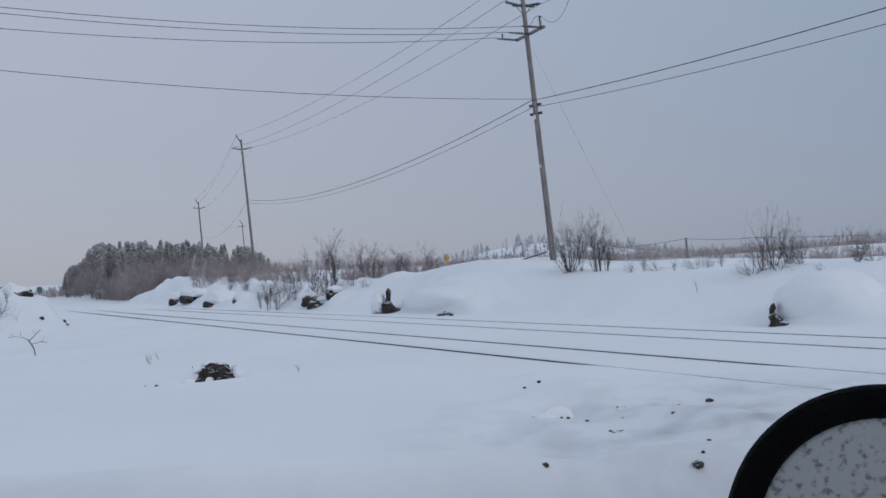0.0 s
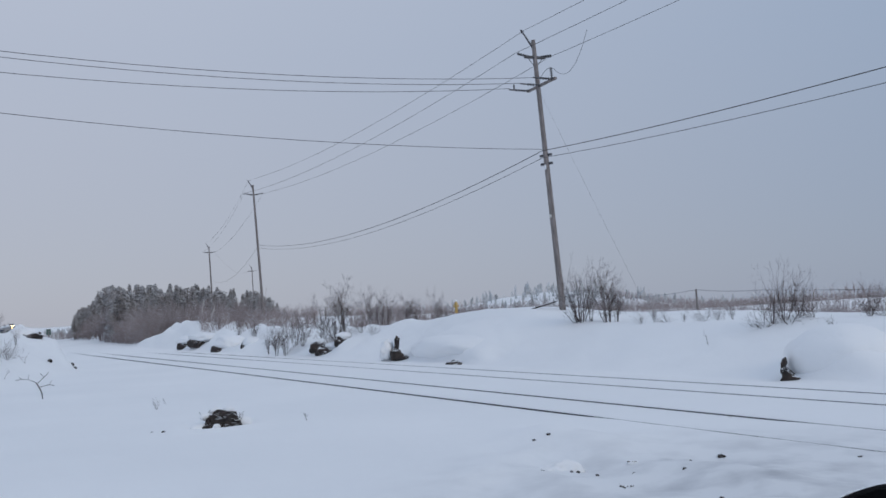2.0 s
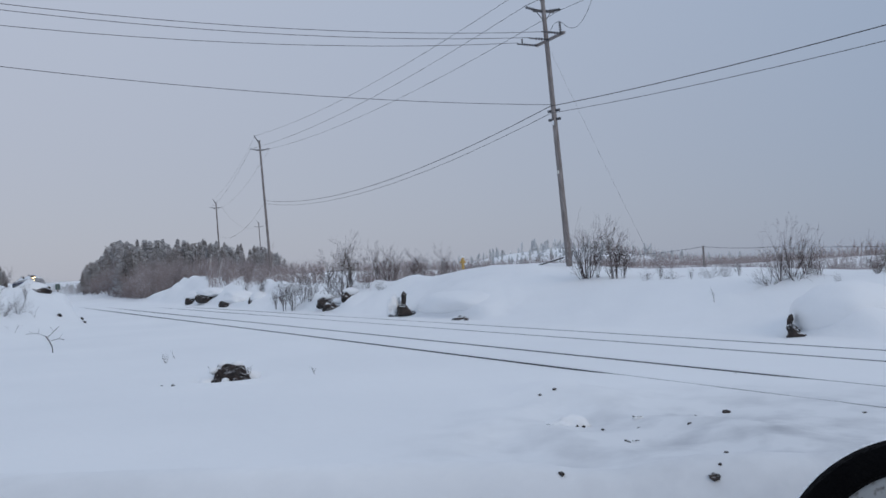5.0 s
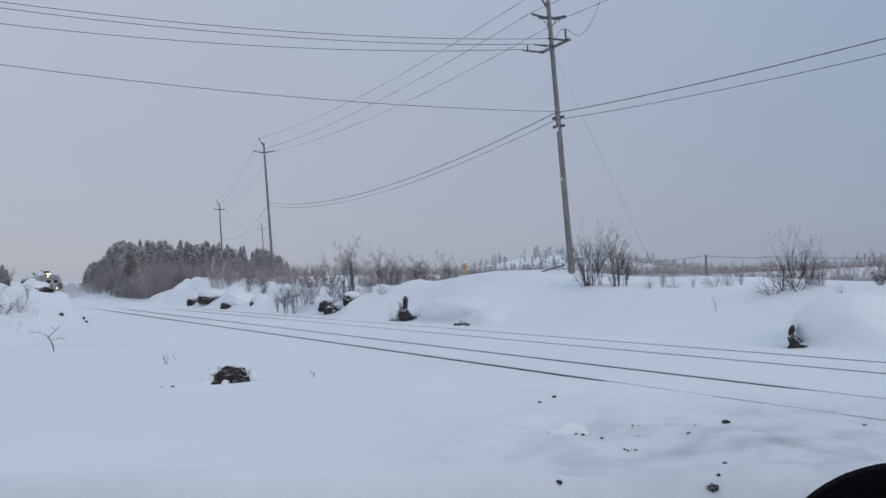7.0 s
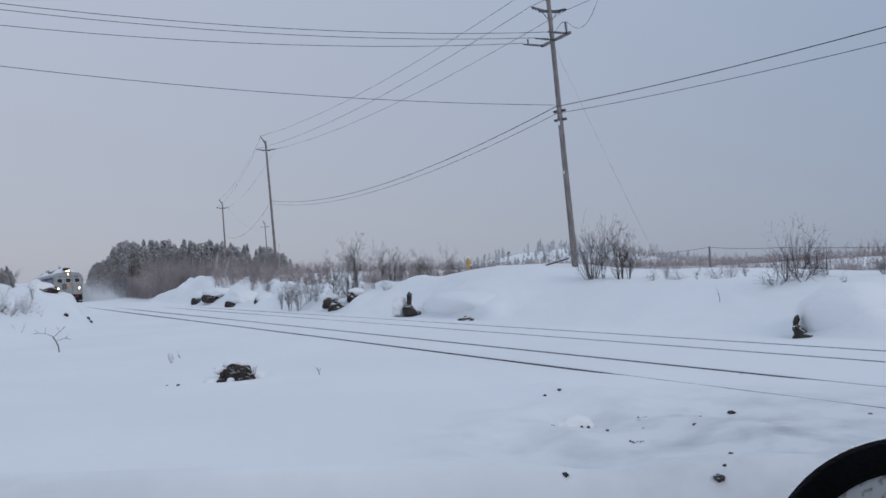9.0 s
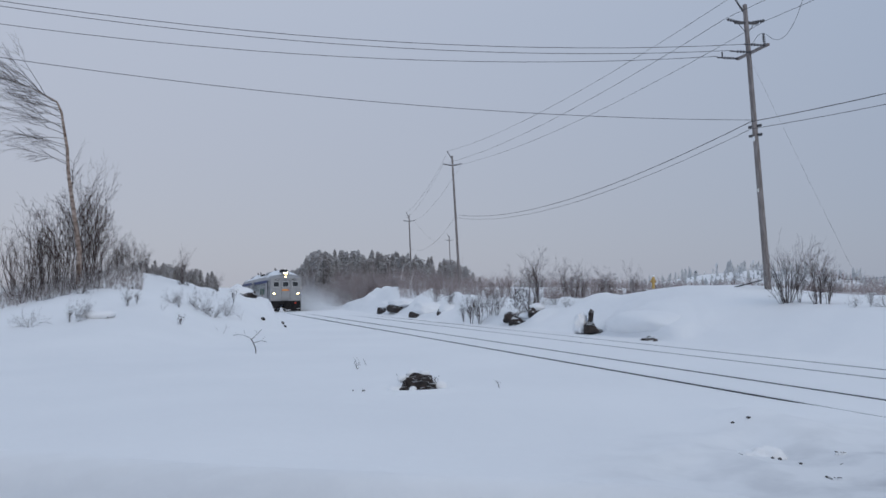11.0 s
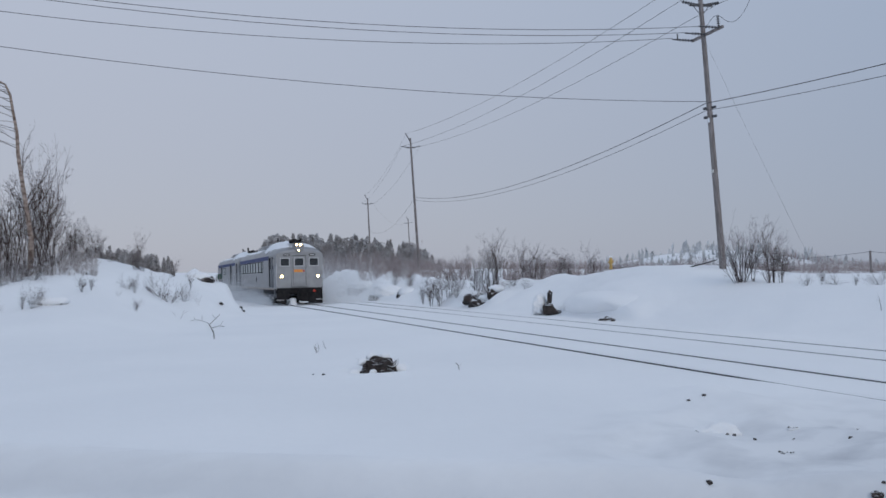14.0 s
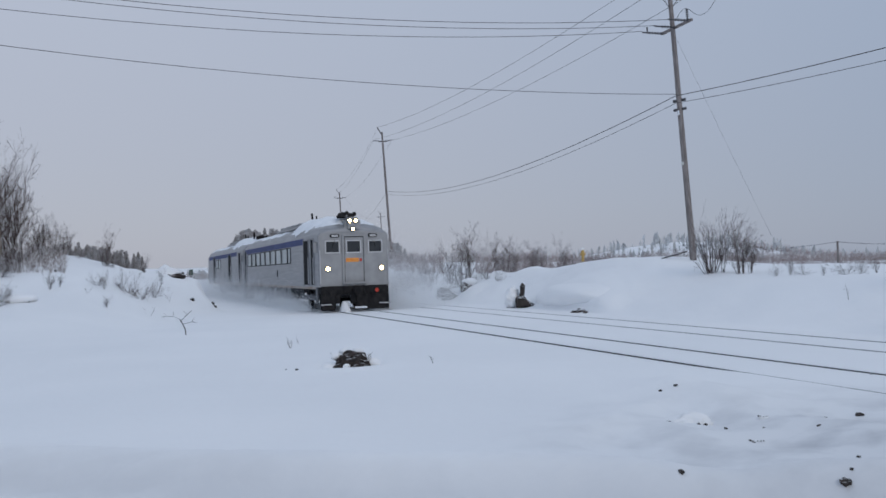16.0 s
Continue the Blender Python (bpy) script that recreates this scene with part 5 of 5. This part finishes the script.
for i, (dx, dy, s) in enumerate(((0.22, -0.17, 0.1), (0.26, 0.02, 0.08), (0.2, 0.2, 0.1), (0.1, -0.3, 0.09))):
    m = lump(60 + i, s, s, s * 0.9, 0.3, 2)
    m.transform(Matrix.Translation((dx, dy, -0.02 + 0.04 * (i % 2))))
    part("pebble", m, SOIL if i else SNOW, clump, "" if i else "snow-covered pebble")
for i, (dx, dy, dz, s) in enumerate(((-0.12, -0.27, 0.22, 0.09), (-0.17, -0.08, 0.31, 0.09), (-0.16, 0.16, 0.29, 0.1), (-0.05, 0.4, 0.06, 0.15), (-0.02, -0.43, 0.0, 0.15), (0.22, -0.15, 0.06, 0.06))):
    m = lump(160 + i, s, s * 1.2, s * 0.8, 0.25, 2)
    m.transform(Matrix.Translation((dx, dy, dz)))
    part("snow_clot", m, SNOW, clump, "", True)
segs = []
rg = random.Random(3)
for i in range(90):
    a = rg.uniform(0, 6.28)
    p = Vector((rg.uniform(-0.2, 0.2), rg.uniform(-0.3, 0.3), rg.uniform(0.1, 0.22)))
    segs.append((p, p + Vector((0.1 * math.cos(a), 0.1 * math.sin(a), rg.uniform(0.03, 0.12))), 0.006, 0.002))
tv, tf = tubes(segs)
raw("dry_grass", tv, tf, TWIG, clump, "stiff frosted grass")

# dirt in the ploughed snow: place and width in centimetres
CLODS = ((-5.66, 5.29, 8), (-5.69, 5.39, 3), (-5.8, 5.57, 4), (-6.42, 4.33, 5), (-8.08, 7.8, 8), (-7.57, 6.78, 5), (-7.93, 7.19, 4), (-8.05, 6.48, 5), (-8.28, 6.16, 4), (-7.66, 6.02, 5),
         (-10.4, 6.74, 5), (-10.37, 6.96, 5), (-6.86, 8.62, 4), (-10.52, 10.39, 3), (-16.67, 3.15, 7), (-16.9, 3.0, 4))
for i, (x, y, s) in enumerate(CLODS):
    s = s / 200
    boulder(x, y, s * 1.15, s, s * 0.8, 70 + i, "small dark clod of frozen dirt in the snow", None, name="dirt_clod", material=SOIL, dz=-s * 0.2)
for i, (x, y, w, tall) in enumerate(((-8.85, 6.08, 0.25, 0.13), (-8.4, 6.75, 0.06, 0.04), (-7.7, 6.1, 0.08, 0.035))):
    c = Empty("snow_chunk", (x, y, H(x, y) - 0.02))
    c.rotation_euler = (0, 0, radians(-34))
    part("chunk", lump(90 + i, w * 0.55, w, tall, 0.35, 4, 1.9), SNOW, c, "", True)
    # dark lumps along the foot stand for the shadow under the chunk
    for j, (dx, dy, q) in enumerate(((0.62, -0.85, 0.17), (0.75, -0.55, 0.08), (0.8, 0.02, 0.1), (0.78, 0.45, 0.12), (0.66, 0.75, 0.09))):
        part("dirt", lump(95 + i * 7 + j, w * q, w * q, w * q * 0.8, 0.5, 2, 2.0), SOIL, c, "dark lump for the shadow under the chunk").location = (dx * w, dy * w, 0.035)
    tagged(c, "chunk of ploughed snow with dark lumps for its shadow", "snow")


def sprig(x, y, h, n, seed, lean=0.3, label="dry brown stalk sticking out of the snow"):
    rng = random.Random(seed)
    segs = []
    for _ in range(n):
        grow(rng, segs, Vector((rng.uniform(-.03, .03) * n, rng.uniform(-.03, .03) * n, -0.05)), Vector((rng.uniform(-lean, lean), rng.uniform(-lean, lean), 1)).normalized(), h * rng.uniform(0.7, 1), 0.007, 1, 0.15, 0, 4, 2, 0.9)
    V, F = tubes(segs, 4)
    ob = raw("dry_stalk", V, F, TWIG)
    ob.location = (x, y, H(x, y))
    tagged(ob, label, "plant")


sprig(-21.8, 3.93, 0.3, 3, 1, 0.6)
sprig(-22.8, 4.4, 0.22, 1, 2, 0.8)
sprig(-16.2, 5.62, 0.22, 1, 3, 0.1)
sprig(-18.4, 17.6, 0.45, 1, 4)
sprig(-36.5, 20.0, 0.35, 2, 6)
for i, (az, d) in enumerate(((2.2, 38), (-0.4, 37), (-1.2, 39), (3.3, 43))):
    sprig(*polar(az, d), 0.5, 2, 20 + i, 0.7)


def bare_sapling():
    """The crooked little sapling in front of the near bank."""
    x, y = -28.3, 2.09
    ob = Empty("sapling", (x, y, H(x, y)))
    ob.scale = (0.85, 0.85, 0.85)
    left = Vector((-0.07, -1, 0))
    stem = [Vector((0, 0, -0.1)), Vector((0, 0, 0)) + left * 0.02 + Vector((0, 0, 0.2)), left * 0.12 + Vector((0, 0, 0.42)), left * 0.2 + Vector((0, 0, 0.55))]
    r1 = [left * 0.2 + Vector((0, 0, 0.55)), left * 0.42 + Vector((0, 0, 0.66)), left * 0.62 + Vector((0, 0, 0.68)), left * 0.8 + Vector((0, 0, 0.66))]
    r2 = [left * 0.16 + Vector((0, 0, 0.5)), left * -0.05 + Vector((0, 0, 0.7)), left * -0.2 + Vector((0, 0, 0.85))]
    r3 = [left * 0.1 + Vector((0, 0, 0.38)), left * -0.2 + Vector((0, 0, 0.45)), left * -0.36 + Vector((0, 0, 0.4))]
    for nm, pl, r in (("stem", stem, 0.021), ("branch", r1, 0.013), ("branch", r2, 0.012), ("branch", r3, 0.010), ("twig", [r1[1], r1[1] + Vector((0, 0.02, 0.16))], 0.006), ("twig", [r1[2], r1[2] + left * 0.1 + Vector((0, 0, 0.1))], 0.005), ("twig", [r2[1], r2[1] + left * 0.12 + Vector((0, 0, 0.15))], 0.006), ("twig", [r3[1], r3[1] + left * -0.1 + Vector((0, 0, 0.14))], 0.005)):
        V, F = tubes([(a, b, r, r * 0.8) for a, b in zip(pl, pl[1:])], 5)
        raw(nm, V, F, TWIG, ob)
    tagged(ob, "small crooked leafless sapling in the open snow", "plant")


bare_sapling()

# weathered broken saplings leaning on the mound
for az, d, h, ln in ((13.0, 84, 2.0, 0.35), (13.5, 84, 1.7, 0.55)):
    x, y = polar(az, d)
    ob = finish("dead_stick", rod((0, 0, -0.2), (0.25 * ln, ln, h), 0.05, 0.03, 6), mat("bleached_wood", (0.45, 0.4, 0.37), 0.8, 0, (0.6, 0.57, 0.55), 5, 0.3, 20))
    ob.location = (x, y, H(x, y))
    tagged(ob, "bleached dead stick leaning on the snow mound", "stick")

# splintered board at the foot of the tall pole
ob = finish("broken_board", box(-0.6, 0.6, -0.06, 0.06, -0.02, 0.03, 0.008), ROCK)
ob.location, ob.rotation_euler = (P1[0] - 0.35, P1[1] - 0.75, H(P1[0] - 0.35, P1[1] - 0.75) + 0.12), (0.1, -0.25, radians(50))
tagged(ob, "dark broken board leaning by the pole's foot", "board")


def hydrant():
    yellow = mat("yellow_paint", (0.46, 0.28, 0.07), 0.6, 0, (0.56, 0.38, 0.13), 4, 0.2, 12)
    x, y = polar(28.6, 43.5)
    b = Empty("fire_hydrant", (x, y, 2.42 - 0.88 * 0.62))
    b.scale = (0.58, 0.58, 0.62)
    part("barrel", rod((0, 0, -0.1), (0, 0, 0.62), 0.12, 0.115, 14), yellow, b)
    part("bonnet", rod((0, 0, 0.62), (0, 0, 0.80), 0.15, 0.06, 14), yellow, b)
    part("flange", rod((0, 0, 0.56), (0, 0, 0.62), 0.165, 0.165, 14), yellow, b)
    for s in (-1, 1):
        part("hose_nozzle", rod((0, 0, 0.45), (0.14 * s, 0.17 * s, 0.45), 0.07, 0.07, 10), yellow, b)
    part("snow_cap", lump(4, 0.12, 0.12, 0.08, 0.15, 2), SNOW, b, "small cap of snow").location = (0, 0, 0.83)
    tagged(b, "yellow painted fire hydrant on the snowy crest", "hydrant")


hydrant()


def low_line():
    x, y = polar(43.2, 60.0)
    z = 60 * 0.0148 + 1.73
    post = finish("fence_post", rod((x, y, H(x, y) - 0.2), (x, y, z), 0.075, 0.06, 8), POLE)
    tagged(post, "short weathered post on the open snow", "post")
    for az, d, e in ((38.6, 64, 0.0085), (47, 58, 0.0102), ):
        q = polar(az, d)
        wire((x, y, z - 0.05), (*q, d * e + 1.73), 0.08, 0.012, "slack wire strung from the short post", "low_wire")
    wire((*polar(47, 58), 58 * 0.0102 + 1.73), (*polar(64, 52), 1.75), 0.1, 0.012, "slack wire strung from the short post", "low_wire")


low_line()


def track_sign():
    green = mat("dull_green_paint", (0.03, 0.075, 0.06), 0.5, 0, (0.05, 0.1, 0.085), 6)
    x, y = polar(4.6, 78.0)
    b = Empty("track_sign", (x, y, H(x, y)))
    zt = 78 * 0.0055 + 1.73 - b.location.z
    part("post", rod((0, 0, -0.2), (0, 0, zt - 0.1), 0.04, 0.04, 8), POLE, b)
    part("board", box(-0.02, 0.02, -0.17, 0.17, zt - 0.45, zt, 0.01), green, b, "dull green board")
    tagged(b, "small green sign on a post beside the track", "sign")


track_sign()


# ---- the round mirror outside the vehicle's window ----
def mirror():
    black = mat("black_mirror_plastic", (0.0025, 0.0025, 0.003), 0.8, 0, (0.004, 0.004, 0.0045), 30, 0.5, 220, spec=0.04)
    glass = bpy.data.materials.new("frosted_mirror_glass")
    glass.use_nodes = True
    n, l = glass.node_tree.nodes, glass.node_tree.links
    b = n["Principled BSDF"]
    b.inputs["Metallic"].default_value = 1.0
    co, no = n.new("ShaderNodeTexCoord"), n.new("ShaderNodeTexNoise")
    no.inputs["Scale"].default_value, no.inputs["Detail"].default_value = 170, 5
    l.new(co.outputs["Object"], no.inputs["Vector"])
    for socket, lo, hi in (("Base Color", (0.2, 0.185, 0.17, 1), (0.42, 0.395, 0.365, 1)), ("Roughness", (0.6, 0.6, 0.6, 1), (0.35, 0.35, 0.35, 1))):
        r = n.new("ShaderNodeValToRGB")
        r.color_ramp.elements[0].position, r.color_ramp.elements[1].position = 0.34, 0.47
        r.color_ramp.elements[0].color, r.color_ramp.elements[1].color = lo, hi
        l.new(no.outputs[0], r.inputs[0])
        l.new(r.outputs[0], b.inputs[socket])
    c = Vector((-0.400, 0.557, 1.506))
    R = 0.1075
    e = new("wing_mirror")
    e.matrix_world = look(c, (0, 0, 1.73)) @ pose(0, 0, 0, 0, 180, 0)   # local +z turns to the driver
    bpy.context.view_layer.update()
    prof = [(R * 0.775, 0.004), (R * 0.79, 0.012), (R * 0.86, 0.017), (R * 0.95, 0.014), (R * 1.0, 0.0), (R * 0.99, -0.02), (R * 0.86, -0.045), (R * 0.5, -0.062), (0.001, -0.066)]
    V, F, k = [], [], 72
    for r, z in prof:
        for i in range(k):
            a = 2 * math.pi * i / k
            V.append((r * math.cos(a), r * math.sin(a), z))
    for j in range(len(prof) - 1):
        for i in range(k):
            F.append((j * k + i, (j + 1) * k + i, (j + 1) * k + (i + 1) % k, j * k + (i + 1) % k))
    raw("housing", V, F, black, e, "black plastic rim and back", True)
    V, F = [(0, 0, 0.0075)], []
    for q in (0.33, 0.66, 1.0):
        V += [(R * 0.785 * q * math.cos(2 * math.pi * i / k), R * 0.785 * q * math.sin(2 * math.pi * i / k), 0.0075 - 0.003 * q * q) for i in range(k)]
    F += [(0, 1 + i, 1 + (i + 1) % k) for i in range(k)]
    for j in range(2):
        F += [(1 + j * k + i, 1 + (j + 1) * k + i, 1 + (j + 1) * k + (i + 1) % k, 1 + j * k + (i + 1) % k) for i in range(k)]
    raw("mirror_glass", V, F, glass, e, "scratched glass speckled with frost", True)
    inv = e.matrix_world.inverted()
    up = inv.to_3x3() @ Vector((0, 0, 1))
    a0 = math.atan2(up.y, up.x)
    rng = random.Random(8)
    bm = bmesh.new()
    for i in range(900):
        a = a0 + rng.uniform(-1.05, 1.05)
        s = rng.uniform(0.0006, 0.0026)
        z = rng.uniform(-0.03, -0.002)
        m = Matrix.Translation((R * 1.0 * math.cos(a), R * 1.0 * math.sin(a), z)) @ Matrix.Rotation(a, 4, "Z") @ Matrix.Diagonal((s * 0.9, s * 1.4, s * 1.4, 1))
        bmesh.ops.create_icosphere(bm, subdivisions=1, radius=1, matrix=m)
    tagged(part("snow_crumbs", bm, SNOW, e, "fine snow crumbs along the upper edge"), kind="stuff")
    d0, d1 = inv.to_3x3() @ Vector((0.0, 0.06, -0.35)), inv.to_3x3() @ Vector((0.3, -0.1, -0.5))
    bm = rod((0, 0, -0.06), Vector((0, 0, -0.08)) + d0, 0.011, sides=10)
    rod(Vector((0, 0, -0.08)) + d0, Vector((0, 0, -0.08)) + d0 + d1, 0.011, sides=10, bm=bm)
    part("arm", bm, black, e, "black tube arm")
    tagged(e, "round black vehicle mirror rimmed with snow crumbs", "mirror")


mirror()


def place(t):
    """Where the train's nose is along the track."""
    back = 16.0 - t
    return -37.77 - 10.336 * back - 0.1007 * back * back


def motions():
    ts = [i * 0.5 for i in range(33)]
    for ob, dx, y in ((lead, 0, TRAIN_Y), (rear, -22.9, TRAIN_Y), (dust[0], 0, TRAIN_Y), (dust[1], 0, TRAIN_Y)):
        walk(ob, [(t, pose(place(t) + dx, y, 0)) for t in ts])
    steps = [i / 30 for i in range(481)]
    for w, x in WHEELS:
        walk(w, [(t, pose(x, 0, 0.42, 0, math.degrees((place(t) - place(0)) / 0.42) % 360, 0)) for t in steps])


motions()
